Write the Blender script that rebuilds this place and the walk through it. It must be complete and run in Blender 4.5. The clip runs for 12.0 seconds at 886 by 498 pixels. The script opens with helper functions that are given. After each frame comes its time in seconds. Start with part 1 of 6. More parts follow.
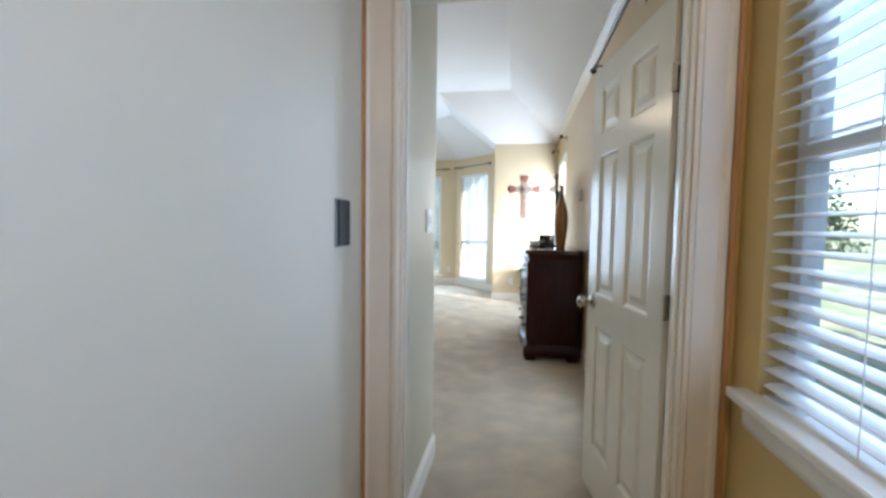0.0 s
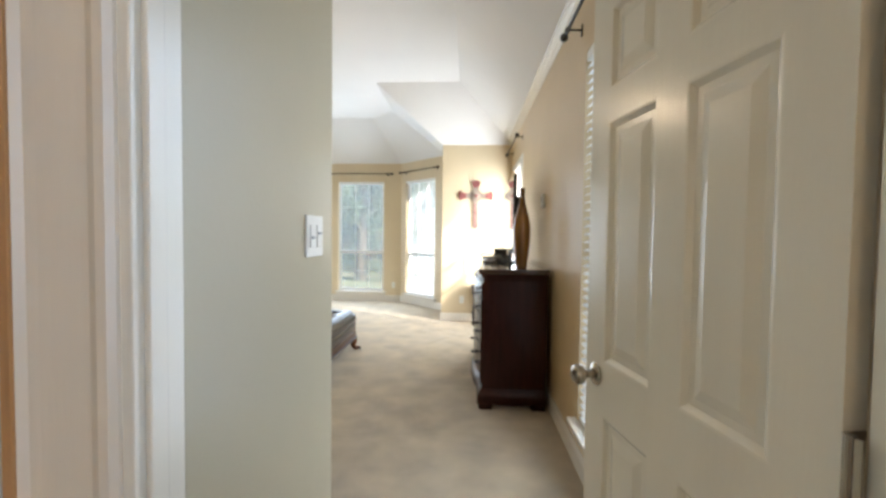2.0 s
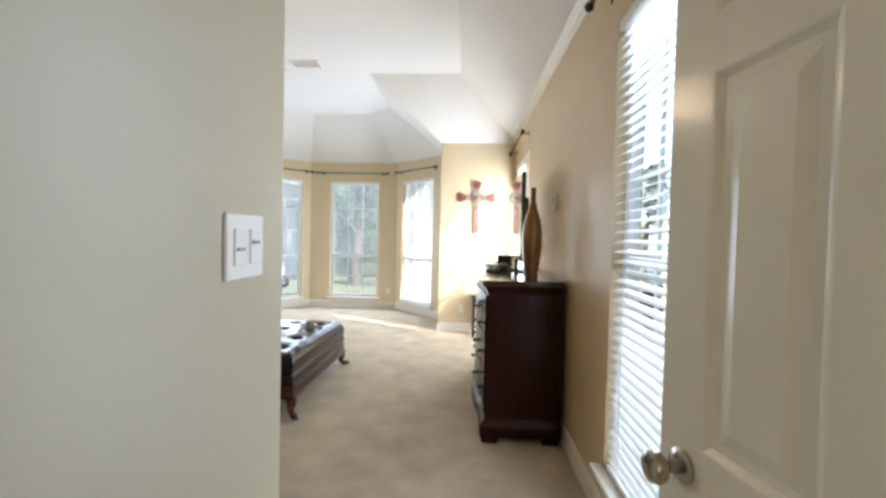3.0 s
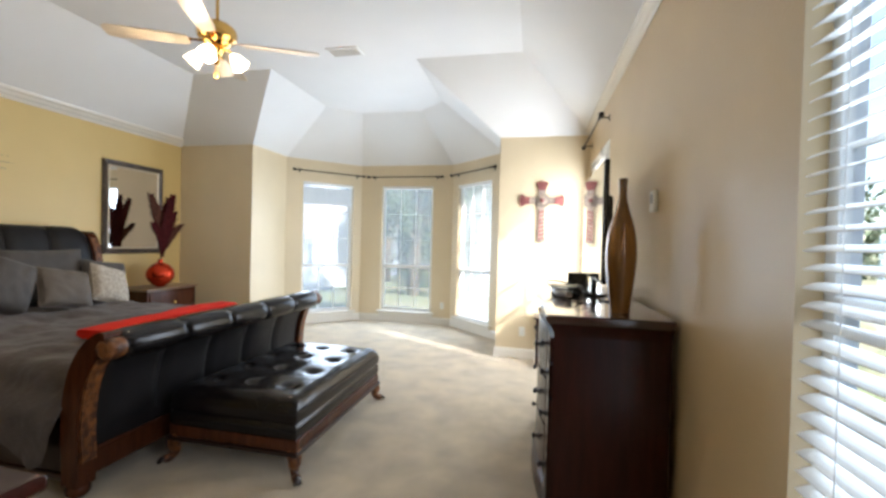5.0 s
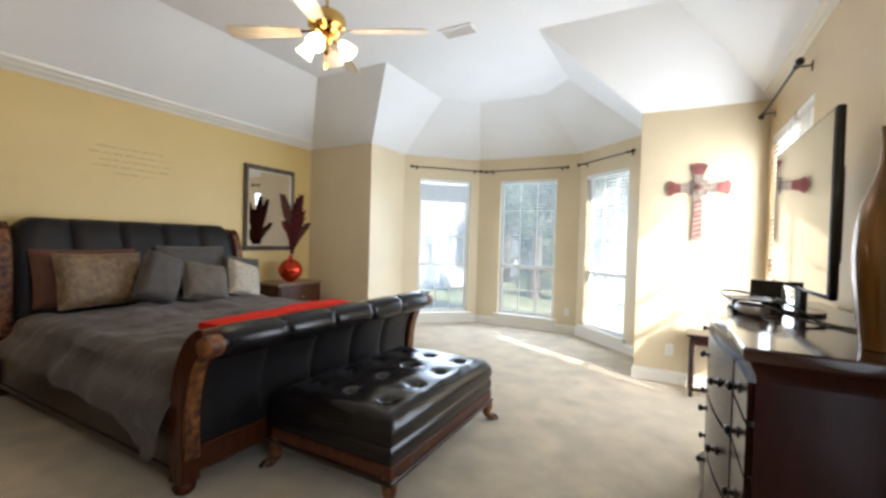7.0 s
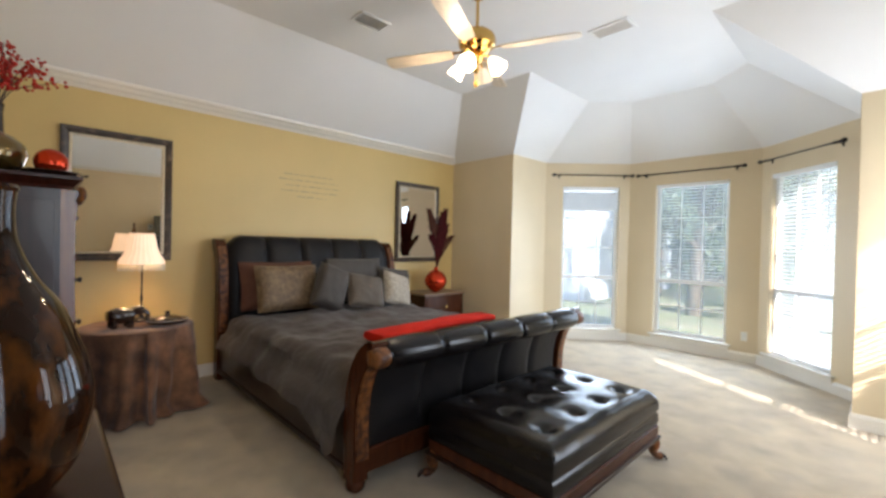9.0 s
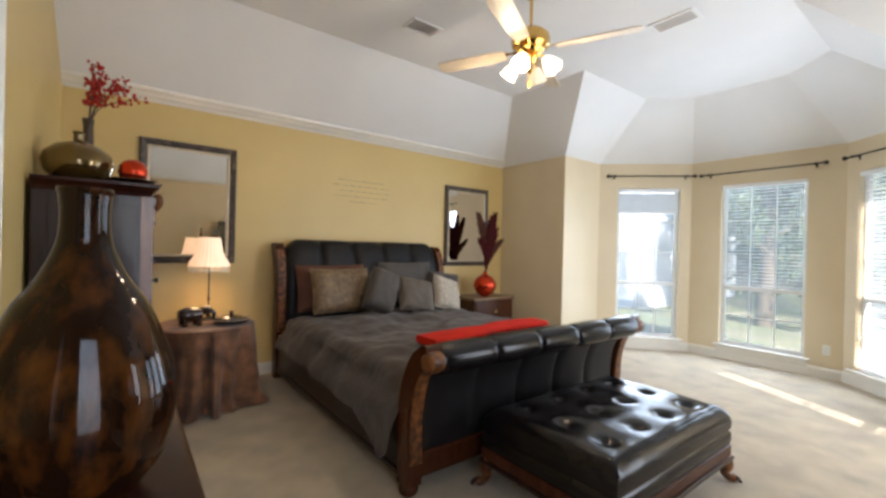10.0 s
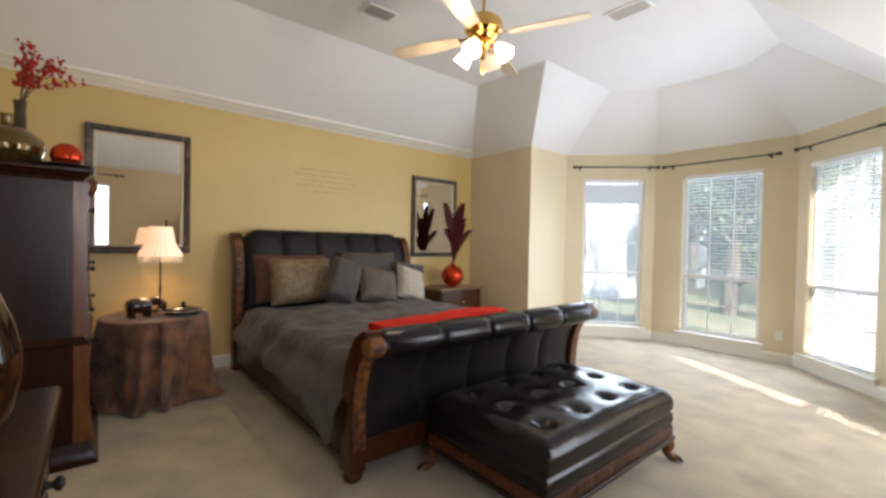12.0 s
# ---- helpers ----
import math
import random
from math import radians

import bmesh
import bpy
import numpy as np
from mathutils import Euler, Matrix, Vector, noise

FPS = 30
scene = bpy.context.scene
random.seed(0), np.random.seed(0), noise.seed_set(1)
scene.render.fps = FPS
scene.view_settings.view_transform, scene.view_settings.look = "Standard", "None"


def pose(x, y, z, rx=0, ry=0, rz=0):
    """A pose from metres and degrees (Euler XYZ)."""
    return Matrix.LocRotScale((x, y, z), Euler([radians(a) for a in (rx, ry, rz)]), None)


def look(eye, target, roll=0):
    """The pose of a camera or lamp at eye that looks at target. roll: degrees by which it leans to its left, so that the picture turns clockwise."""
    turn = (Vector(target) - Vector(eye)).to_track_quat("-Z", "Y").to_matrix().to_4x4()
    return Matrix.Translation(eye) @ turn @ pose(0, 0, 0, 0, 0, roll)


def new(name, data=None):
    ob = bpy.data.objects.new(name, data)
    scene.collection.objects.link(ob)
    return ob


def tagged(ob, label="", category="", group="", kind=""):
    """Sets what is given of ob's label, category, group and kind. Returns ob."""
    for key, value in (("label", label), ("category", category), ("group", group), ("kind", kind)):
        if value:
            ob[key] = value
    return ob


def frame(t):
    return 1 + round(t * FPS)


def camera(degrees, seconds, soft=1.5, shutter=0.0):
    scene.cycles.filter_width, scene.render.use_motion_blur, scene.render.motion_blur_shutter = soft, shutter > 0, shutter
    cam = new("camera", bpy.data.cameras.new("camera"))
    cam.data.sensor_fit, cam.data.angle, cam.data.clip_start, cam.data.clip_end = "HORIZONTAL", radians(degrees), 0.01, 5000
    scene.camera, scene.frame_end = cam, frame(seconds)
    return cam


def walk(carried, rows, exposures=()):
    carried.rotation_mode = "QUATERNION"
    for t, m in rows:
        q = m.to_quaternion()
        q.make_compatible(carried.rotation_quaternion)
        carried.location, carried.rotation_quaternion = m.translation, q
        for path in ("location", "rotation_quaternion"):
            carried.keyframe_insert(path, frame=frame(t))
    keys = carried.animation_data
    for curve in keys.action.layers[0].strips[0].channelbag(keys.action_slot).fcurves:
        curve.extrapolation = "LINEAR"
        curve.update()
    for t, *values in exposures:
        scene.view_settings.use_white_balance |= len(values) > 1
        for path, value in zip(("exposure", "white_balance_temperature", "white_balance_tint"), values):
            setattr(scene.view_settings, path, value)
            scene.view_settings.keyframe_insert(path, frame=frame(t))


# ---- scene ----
cam = camera(93.1, 12.0, soft=2.9)
PATH = [
    (0, (0.263, -0.137, 1.33), (-0.083, 1.829, 1.212), 0.8),
    (0.5, (0.24, 0.099, 1.328), (0.011, 2.082, 1.215), 1.6),
    (1, (0.192, 0.329, 1.35), (0.050, 2.321, 1.244), 0.5),
    (1.5, (0.211, 0.532, 1.347), (0.106, 2.527, 1.259), 1.2),
    (2, (0.262, 0.796, 1.355), (0.143, 2.792, 1.285), 0.7),
    (2.5, (0.268, 1.034, 1.334), (0.149, 3.03, 1.285), 1.8),
    (3, (0.226, 1.232, 1.371), (0.12, 3.229, 1.315), 1.3),
    (5, (0.279, 2.065, 1.402), (-0.139, 4.02, 1.375), 1.5),
    (5.5, (0.218, 2.213, 1.384), (-0.291, 4.147, 1.362), 1.7),
    (6, (0.183, 2.353, 1.365), (-0.453, 4.249, 1.344), 1.8),
    (6.5, (0.192, 2.481, 1.373), (-0.609, 4.313, 1.338), 1.6),
    (7, (0.157, 2.55, 1.373), (-0.797, 4.307, 1.332), 1.6),
    (9, (0.008, 2.529, 1.426), (-1.442, 3.907, 1.406), 1.3),
    (9.5, (-0.024, 2.524, 1.421), (-1.558, 3.807, 1.412), 1.4),
    (10, (-0.046, 2.512, 1.422), (-1.637, 3.724, 1.417), 1.4),
    (10.5, (-0.057, 2.515, 1.417), (-1.678, 3.687, 1.41), 1.5),
    (11, (-0.054, 2.555, 1.407), (-1.682, 3.717, 1.396), 1.4),
    (11.5, (-0.034, 2.616, 1.389), (-1.641, 3.805, 1.372), 1.1),
    (12, (0.085, 2.700, 1.377), (-1.455, 3.974, 1.346), 1.2),
]
walk(cam, [(t, look(eye, target, roll)) for t, eye, target, roll in PATH], exposures=[(0, 1.84, 5750, 10), (1, 1.88, 6650, 12), (2, 1.88, 6600, 12), (3, 1.84, 6550, 13), (5, 1.84, 6400, 13), (7, 1.84, 6400, 13), (9, 1.82, 6450, 14), (12, 1.80, 6700, 16)])

# world, sun and lamps
world = bpy.data.worlds.new("world")
scene.world = world
world.use_nodes = True
wn = world.node_tree.nodes
sky = wn.new("ShaderNodeTexSky")
sky.sky_type = 'NISHITA'
sky.sun_disc = False
sky.sun_elevation = radians(34)
sky.sun_rotation = radians(119)
world.node_tree.links.new(sky.outputs[0], wn["Background"].inputs[0])
wn["Background"].inputs[1].default_value = 0.15

SUN_WAY = Vector((-0.875 * math.cos(radians(34)), 0.484 * math.cos(radians(34)), -math.sin(radians(34))))
sun = new("sun", bpy.data.lights.new("sun", 'SUN'))
sun.data.energy = 5.0
sun.data.angle = radians(0.55)
sun.data.color = (1.0, 0.95, 0.88)
sun.matrix_world = look((20, -10, 16), Vector((20, -10, 16)) + SUN_WAY)


def area_lamp(eye, target, w, h, power, color=(0.74, 0.87, 1.0), spread=140):
    ob = new("window_daylight", bpy.data.lights.new("window_daylight", 'AREA'))
    ob.data.shape, ob.data.size, ob.data.size_y = 'RECTANGLE', w, h
    ob.data.energy, ob.data.color = power, color
    ob.data.spread = radians(spread)
    ob.matrix_world = look(eye, target)
    return ob


def bulb(place, power, color=(1.0, 0.72, 0.42), radius=0.03):
    ob = new("bulb_light", bpy.data.lights.new("bulb_light", 'POINT'))
    ob.data.energy, ob.data.color, ob.data.shadow_soft_size = power, color, radius
    ob.location = place
    return ob


# ---- materials ----
def material(name, color, rough=0.6, metal=0.0, vary=0.08, scale=6.0, bump=0.0, bump_scale=120.0, spec=0.5, coat=0.0,
             second=None, second_scale=3.0, second_cut=(0.45, 0.6), stretch=(1, 1, 1), sheen=0.0):
    m = bpy.data.materials.new(name)
    m.use_nodes = True
    nt = m.node_tree
    n, l = nt.nodes, nt.links
    b = n["Principled BSDF"]
    b.inputs["Roughness"].default_value = rough
    b.inputs["Metallic"].default_value = metal
    b.inputs["Specular IOR Level"].default_value = spec
    b.inputs["Coat Weight"].default_value = coat
    b.inputs["Sheen Weight"].default_value = sheen
    tc = n.new("ShaderNodeTexCoord")
    mp = n.new("ShaderNodeMapping")
    mp.inputs["Scale"].default_value = stretch
    l.new(tc.outputs["Object"], mp.inputs[0])
    no = n.new("ShaderNodeTexNoise")
    no.inputs["Scale"].default_value = scale
    no.inputs["Detail"].default_value = 6
    l.new(mp.outputs[0], no.inputs[0])
    ramp = n.new("ShaderNodeMapRange")
    ramp.inputs[3].default_value, ramp.inputs[4].default_value = 1 - vary, 1 + vary
    ramp.inputs[1].default_value, ramp.inputs[2].default_value = 0.3, 0.7
    l.new(no.outputs[0], ramp.inputs[0])
    mul = n.new("ShaderNodeVectorMath")
    mul.operation = 'SCALE'
    l.new(ramp.outputs[0], mul.inputs["Scale"])
    if second:
        n2 = n.new("ShaderNodeTexNoise")
        n2.inputs["Scale"].default_value = second_scale
        n2.inputs["Detail"].default_value = 5
        l.new(mp.outputs[0], n2.inputs[0])
        r2 = n.new("ShaderNodeMapRange")
        r2.inputs[1].default_value, r2.inputs[2].default_value = second_cut
        l.new(n2.outputs[0], r2.inputs[0])
        mx = n.new("ShaderNodeMix")
        mx.data_type = 'RGBA'
        mx.inputs[6].default_value, mx.inputs[7].default_value = (*color, 1), (*second, 1)
        l.new(r2.outputs[0], mx.inputs[0])
        l.new(mx.outputs[2], mul.inputs[0])
    else:
        mul.inputs[0].default_value = color
    l.new(mul.outputs[0], b.inputs["Base Color"])
    if bump:
        nb = n.new("ShaderNodeTexNoise")
        nb.inputs["Scale"].default_value = bump_scale
        nb.inputs["Detail"].default_value = 3
        l.new(mp.outputs[0], nb.inputs[0])
        bp = n.new("ShaderNodeBump")
        bp.inputs["Strength"].default_value = bump
        bp.inputs["Distance"].default_value = 0.01
        l.new(nb.outputs[0], bp.inputs["Height"])
        l.new(bp.outputs[0], b.inputs["Normal"])
    return m


def glow(name, color, strength):
    m = material(name, (0.8, 0.75, 0.65), 0.4)
    b = m.node_tree.nodes["Principled BSDF"]
    b.inputs["Emission Color"].default_value = (*color, 1)
    b.inputs["Emission Strength"].default_value = strength
    return m


PAINT_GOLD = material("gold_wall_paint", (0.63, 0.457, 0.182), 0.42, vary=0.04, scale=1.6, bump=0.12, bump_scale=60)
# the gold made paler, with the glare of strong daylight put into the colour
PAINT_TAN_LIT = material("brightened_tan_wall_paint", (0.68, 0.56, 0.37), 0.42, vary=0.04, scale=1.6, bump=0.12, bump_scale=60)
# midway from gold to tan: less of that brightness is painted in
PAINT_EAST_HALF_LIT = material("half_brightened_tan_wall_paint", (0.60, 0.455, 0.265), 0.42, vary=0.04, scale=1.6, bump=0.12, bump_scale=60)
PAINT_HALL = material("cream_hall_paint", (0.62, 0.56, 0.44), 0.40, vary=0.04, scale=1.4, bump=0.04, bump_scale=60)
# darker than the hall's cream: the passage's shade is put into this colour
PAINT_CREAM_SHADED = material("shaded_cream_passage_paint", (0.46, 0.41, 0.29), 0.36, vary=0.05, scale=1.4, bump=0.05, bump_scale=60)
PAINT_CEIL = material("white_ceiling_paint", (0.80, 0.79, 0.77), 0.8, vary=0.02, scale=1.5, bump=0.15, bump_scale=90)
TRIM = material("white_gloss_trim", (0.80, 0.76, 0.68), 0.25, vary=0.02, scale=3, bump=0.04, bump_scale=20)
DOOR_PAINT = material("cream_door_enamel", (0.76, 0.71, 0.60), 0.22, vary=0.03, scale=2, bump=0.06, bump_scale=25, stretch=(3, 3, 0.5))
CARPET = material("beige_cut_pile_carpet", (0.54, 0.445, 0.312), 0.95, vary=0.13, scale=4.5, bump=0.9, bump_scale=170, spec=0.1,
                  second=(0.445, 0.37, 0.275), second_scale=3.4, second_cut=(0.40, 0.68), sheen=0.2)
VINYL = material("white_vinyl_window", (0.80, 0.80, 0.78), 0.3, vary=0.02, scale=4)
SLAT = material("white_faux_wood_slat", (0.82, 0.82, 0.80), 0.35, vary=0.03, scale=8)
LAWN = material("lawn_grass", (0.19, 0.22, 0.11), 0.9, vary=0.3, scale=2.5, bump=0.8, bump_scale=40, second=(0.30, 0.28, 0.18), second_scale=0.7)
LEAF = material("leaf_green", (0.095, 0.145, 0.075), 0.5, vary=0.35, scale=1.5)
LEAF_PALE = material("leaf_pale_green", (0.15, 0.20, 0.11), 0.5, vary=0.3, scale=1.5)
BARK = material("tree_bark", (0.14, 0.11, 0.08), 0.9, vary=0.3, scale=9, bump=0.7, bump_scale=30, stretch=(1, 1, 0.25))
SIDING = material("pale_lap_siding", (0.62, 0.66, 0.72), 0.6, vary=0.06, scale=2, stretch=(0.3, 1, 2))
SHINGLE = material("grey_roof_shingle", (0.16, 0.15, 0.15), 0.9, vary=0.25, scale=5, bump=0.5, bump_scale=18)
FENCE_WOOD = material("weathered_fence_wood", (0.36, 0.33, 0.29), 0.85, vary=0.2, scale=5, stretch=(3, 3, 0.4), bump=0.4, bump_scale=40)
WOOD_RED = material("dark_cherry_wood", (0.026, 0.0058, 0.0032), 0.26, vary=0.22, scale=5, stretch=(6, 6, 0.7), spec=0.18, coat=0.03, bump=0.04, bump_scale=40)
WOOD_POLISHED = material("polished_cherry_top", (0.036, 0.009, 0.0045), 0.13, vary=0.35, scale=7, stretch=(6, 0.7, 6), spec=0.6, coat=0.35)
WOOD_DARK = material("dark_walnut_wood", (0.020, 0.0075, 0.0045), 0.28, vary=0.35, scale=6, stretch=(5, 5, 0.6), spec=0.3, coat=0.1, bump=0.05, bump_scale=40)
WOOD_CARVED = material("carved_gilt_brown_wood", (0.20, 0.070, 0.018), 0.34, vary=0.35, scale=14, spec=0.35, bump=0.9, bump_scale=38,
                       second=(0.05, 0.017, 0.008), second_scale=26, second_cut=(0.40, 0.62))
WOOD_ORANGE = material("orange_brown_veneer", (0.13, 0.042, 0.012), 0.24, vary=0.3, scale=6, stretch=(5, 5, 0.6), spec=0.35, coat=0.15)
WOOD_BED = material("red_brown_bed_wood", (0.058, 0.016, 0.006), 0.26, vary=0.3, scale=6, stretch=(5, 5, 0.8), spec=0.25, coat=0.04, bump=0.05, bump_scale=40)
WOOD_LIGHT = material("worn_oak_table_wood", (0.22, 0.13, 0.07), 0.4, vary=0.25, scale=6, stretch=(5, 5, 0.7))
CLOTH = material("mottled_brown_velvet", (0.23, 0.105, 0.052), 0.62, vary=0.35, scale=9, bump=0.3, bump_scale=60, sheen=0.25, spec=0.25,
                 second=(0.105, 0.050, 0.030), second_scale=5.5, second_cut=(0.42, 0.62))
LEATHER_SOFT = material("soft_black_leather", (0.010, 0.0085, 0.0085), 0.42, vary=0.3, scale=5, bump=0.10, bump_scale=150, spec=0.22)
LEATHER = material("black_brown_leather", (0.008, 0.0062, 0.006), 0.17, vary=0.3, scale=5, bump=0.06, bump_scale=150, spec=0.26)
DUVET = material("charcoal_grey_duvet", (0.072, 0.056, 0.048), 0.72, vary=0.2, scale=5, bump=0.55, bump_scale=26, sheen=0.15, spec=0.25)
PILLOW_TAUPE = material("taupe_satin_pillow", (0.105, 0.082, 0.062), 0.6, vary=0.15, scale=8, bump=0.3, bump_scale=60, sheen=0.1, spec=0.3)
PILLOW_GREY = material("grey_satin_pillow", (0.074, 0.063, 0.055), 0.6, vary=0.15, scale=8, bump=0.3, bump_scale=60, sheen=0.1, spec=0.3)
PILLOW_GOLD = material("bronze_brocade_pillow", (0.20, 0.13, 0.065), 0.45, vary=0.3, scale=30, bump=0.4, bump_scale=60,
                       second=(0.135, 0.085, 0.045), second_scale=18, second_cut=(0.38, 0.64))
PILLOW_RUST = material("rust_brown_sham", (0.12, 0.052, 0.034), 0.7, vary=0.15, scale=8, bump=0.3, bump_scale=60, spec=0.2)
PILLOW_PALE = material("ivory_embroidered_pillow", (0.40, 0.345, 0.275), 0.8, vary=0.3, scale=40, bump=0.9, bump_scale=45)
THROW = material("red_throw_fabric", (0.58, 0.022, 0.010), 0.85, vary=0.12, scale=9, bump=0.4, bump_scale=70, spec=0.15)
RED_GLASS = material("red_foil_glass", (0.55, 0.045, 0.012), 0.16, metal=0.75, vary=0.25, scale=14, bump=0.12, bump_scale=30)
GOLD_GLAZE = material("olive_gold_glaze", (0.15, 0.095, 0.024), 0.14, metal=0.7, vary=0.25, scale=4, coat=0.6)
BLACK_GLAZE = material("dark_brown_glaze", (0.030, 0.014, 0.009), 0.10, vary=0.3, scale=6, coat=0.7)
AMBER_GLAZE = material("brown_amber_glass", (0.012, 0.0045, 0.002), 0.05, vary=0.3, scale=7, spec=0.22, coat=0.0, stretch=(1, 1, 0.5),
                       second=(0.075, 0.023, 0.004), second_scale=30.0, second_cut=(0.46, 0.74))
BRONZE_GLAZE = material("bronze_striped_vase", (0.19, 0.082, 0.016), 0.16, metal=0.3, vary=0.35, scale=9, coat=0.6, stretch=(2, 2, 0.25))
BRASS = material("polished_brass", (0.72, 0.45, 0.14), 0.16, metal=1.0, vary=0.08, scale=12)
IRON = material("dark_bronze_iron", (0.022, 0.016, 0.013), 0.4, metal=0.6, vary=0.2, scale=20)
CHROME = material("brushed_nickel", (0.42, 0.37, 0.31), 0.25, metal=1.0, vary=0.1, scale=30)
PLASTIC_BLACK = material("black_plastic", (0.012, 0.012, 0.013), 0.25, vary=0.1, scale=8)
SCREEN = material("glossy_tv_screen", (0.010, 0.010, 0.011), 0.02, vary=0.02, scale=2, spec=1.0, coat=1.0)
PLATE = material("white_plastic_plate", (0.78, 0.77, 0.72), 0.35, vary=0.02, scale=8)
GREY_PLASTIC = material("grey_plastic", (0.30, 0.30, 0.31), 0.4, vary=0.05, scale=8)
SILVER = material("silver_plastic", (0.55, 0.56, 0.58), 0.25, metal=0.6, vary=0.05, scale=8)
MIRROR = material("mirror_silver", (0.90, 0.90, 0.88), 0.005, metal=1.0, vary=0.0)
FRAME_DARK = material("mottled_black_frame", (0.050, 0.034, 0.024), 0.3, vary=0.4, scale=14, bump=0.5, bump_scale=45,
                      second=(0.13, 0.09, 0.06), second_scale=18, second_cut=(0.52, 0.66))
FRAME_PALE = material("champagne_inner_frame", (0.60, 0.52, 0.38), 0.35, metal=0.3, vary=0.15, scale=30, bump=0.5, bump_scale=80)
BLADE = material("pale_oak_fan_blade", (0.72, 0.62, 0.48), 0.4, vary=0.15, scale=5, stretch=(1, 6, 1))
FEATHER = material("burgundy_feather", (0.050, 0.007, 0.007), 0.8, spec=0.08, vary=0.4, scale=30)
FEATHER_BROWN = material("brown_feather", (0.070, 0.026, 0.016), 0.8, spec=0.08, vary=0.4, scale=30)
BERRY = material("red_berry", (0.42, 0.020, 0.015), 0.25, vary=0.25, scale=20)
TWIG = material("dark_twig", (0.05, 0.025, 0.02), 0.8, vary=0.2, scale=20)
CROSS_RED = material("worn_red_paint", (0.20, 0.055, 0.046), 0.6, vary=0.3, scale=16, bump=0.5, bump_scale=60)
CROSS_STONE = material("aged_stone_relief", (0.26, 0.20, 0.155), 0.6, vary=0.4, scale=22, bump=1.0, bump_scale=50)
VENT_METAL = material("white_vent_metal", (0.78, 0.77, 0.74), 0.45, vary=0.04, scale=8)
VENT_DARK = material("vent_shadow_duct", (0.55, 0.54, 0.52), 0.8, vary=0.1, scale=8)
INK = material("faded_wall_lettering", (0.43, 0.33, 0.16), 0.6, vary=0.1, scale=30)
DARK_PANEL = material("black_glass_plate", (0.010, 0.010, 0.013), 0.55, vary=0.1, scale=10)
SHADE_FABRIC = glow("lit_cream_lampshade", (1.0, 0.60, 0.33), 0.24)
FROSTED = glow("lit_frosted_glass", (1.0, 0.80, 0.55), 1.8)
FROSTED_OFF = material("frosted_glass_unlit", (0.75, 0.72, 0.66), 0.3, vary=0.05, scale=10)
CASING = material("warm_cream_casing", (0.74, 0.655, 0.53), 0.22, vary=0.05, scale=3, bump=0.05, bump_scale=20, stretch=(4, 4, 0.5))
EDGE_ORANGE = material("honey_orange_edge", (0.50, 0.26, 0.10), 0.35, vary=0.2, scale=6, stretch=(6, 6, 0.6))
# half-clear bluish veil that puts a bright haze over the view outside
veil_mat = bpy.data.materials.new("pale_haze_veil")
veil_mat.use_nodes = True
mt = veil_mat.node_tree
mo = mt.nodes["Material Output"]
mm1, mm2, mm3, mm4 = (mt.nodes.new("ShaderNode" + k) for k in ("BsdfTransparent", "BsdfDiffuse", "BsdfTranslucent", "MixShader"))
mm5 = mt.nodes.new("ShaderNodeMixShader")
mm2.inputs[0].default_value = (0.72, 0.80, 0.88, 1)
mm3.inputs[0].default_value = (0.72, 0.80, 0.88, 1)
mm5.inputs[0].default_value = 0.26
mt.links.new(mm2.outputs[0], mm4.inputs[1])
mt.links.new(mm3.outputs[0], mm4.inputs[2])
mm4.inputs[0].default_value = 0.7
mt.links.new(mm1.outputs[0], mm5.inputs[1])
mt.links.new(mm4.outputs[0], mm5.inputs[2])
mt.links.new(mm5.outputs[0], mo.inputs[0])

glass_mat = bpy.data.materials.new("window_glass")
glass_mat.use_nodes = True
gb = glass_mat.node_tree.nodes["Principled BSDF"]
gb.inputs["Base Color"].default_value = (0.96, 0.98, 1.0, 1)
gb.inputs["Roughness"].default_value = 0.0
gb.inputs["IOR"].default_value = 1.45
gb.inputs["Transmission Weight"].default_value = 1.0


# ---- mesh helpers ----
def link_mesh(name, bm, mat, smooth=False):
    me = bpy.data.meshes.new(name)
    bm.normal_update()
    bm.to_mesh(me)
    bm.free()
    for mm in (mat if isinstance(mat, (list, tuple)) else [mat]):
        me.materials.append(mm)
    if smooth:
        me.polygons.foreach_set("use_smooth", [True] * len(me.polygons))
        me.set_sharp_from_angle(angle=radians(38))
    return new(name, me)


def part(name, bm, mat, parent=None, label="", smooth=False, m=None):
    ob = link_mesh(name, bm, mat, smooth)
    if parent is not None:
        ob.parent = parent
    if m is not None:
        ob.matrix_local = m
    if label:
        ob["label"] = label
    return ob


def share(name, mesh, parent, m):
    ob = new(name, mesh)
    ob.parent = parent
    ob.matrix_local = m
    return ob


def thing(name, label, category, place=(0, 0, 0), rz=0, group="", kind=""):
    ob = new(name)
    ob.matrix_world = pose(*place, 0, 0, rz)
    return tagged(ob, label, category, group, kind)


def add_box(bm, lo, hi, bevel=0.0, m=None, seg=2):
    vs = [bm.verts.new((x, y, z)) for x in (lo[0], hi[0]) for y in (lo[1], hi[1]) for z in (lo[2], hi[2])]
    fs = [bm.faces.new([vs[i] for i in f]) for f in ((0, 1, 3, 2), (4, 6, 7, 5), (0, 4, 5, 1), (2, 3, 7, 6), (0, 2, 6, 4), (1, 5, 7, 3))]
    out = vs
    if bevel:
        es = list({e for f in fs for e in f.edges})
        r = bmesh.ops.bevel(bm, geom=es, offset=bevel, segments=seg, profile=0.5, affect='EDGES')
        out = list({v for f in r["faces"] for v in f.verts})
    if m is not None:
        bmesh.ops.transform(bm, matrix=m, verts=list({v for v in out}))
    return out


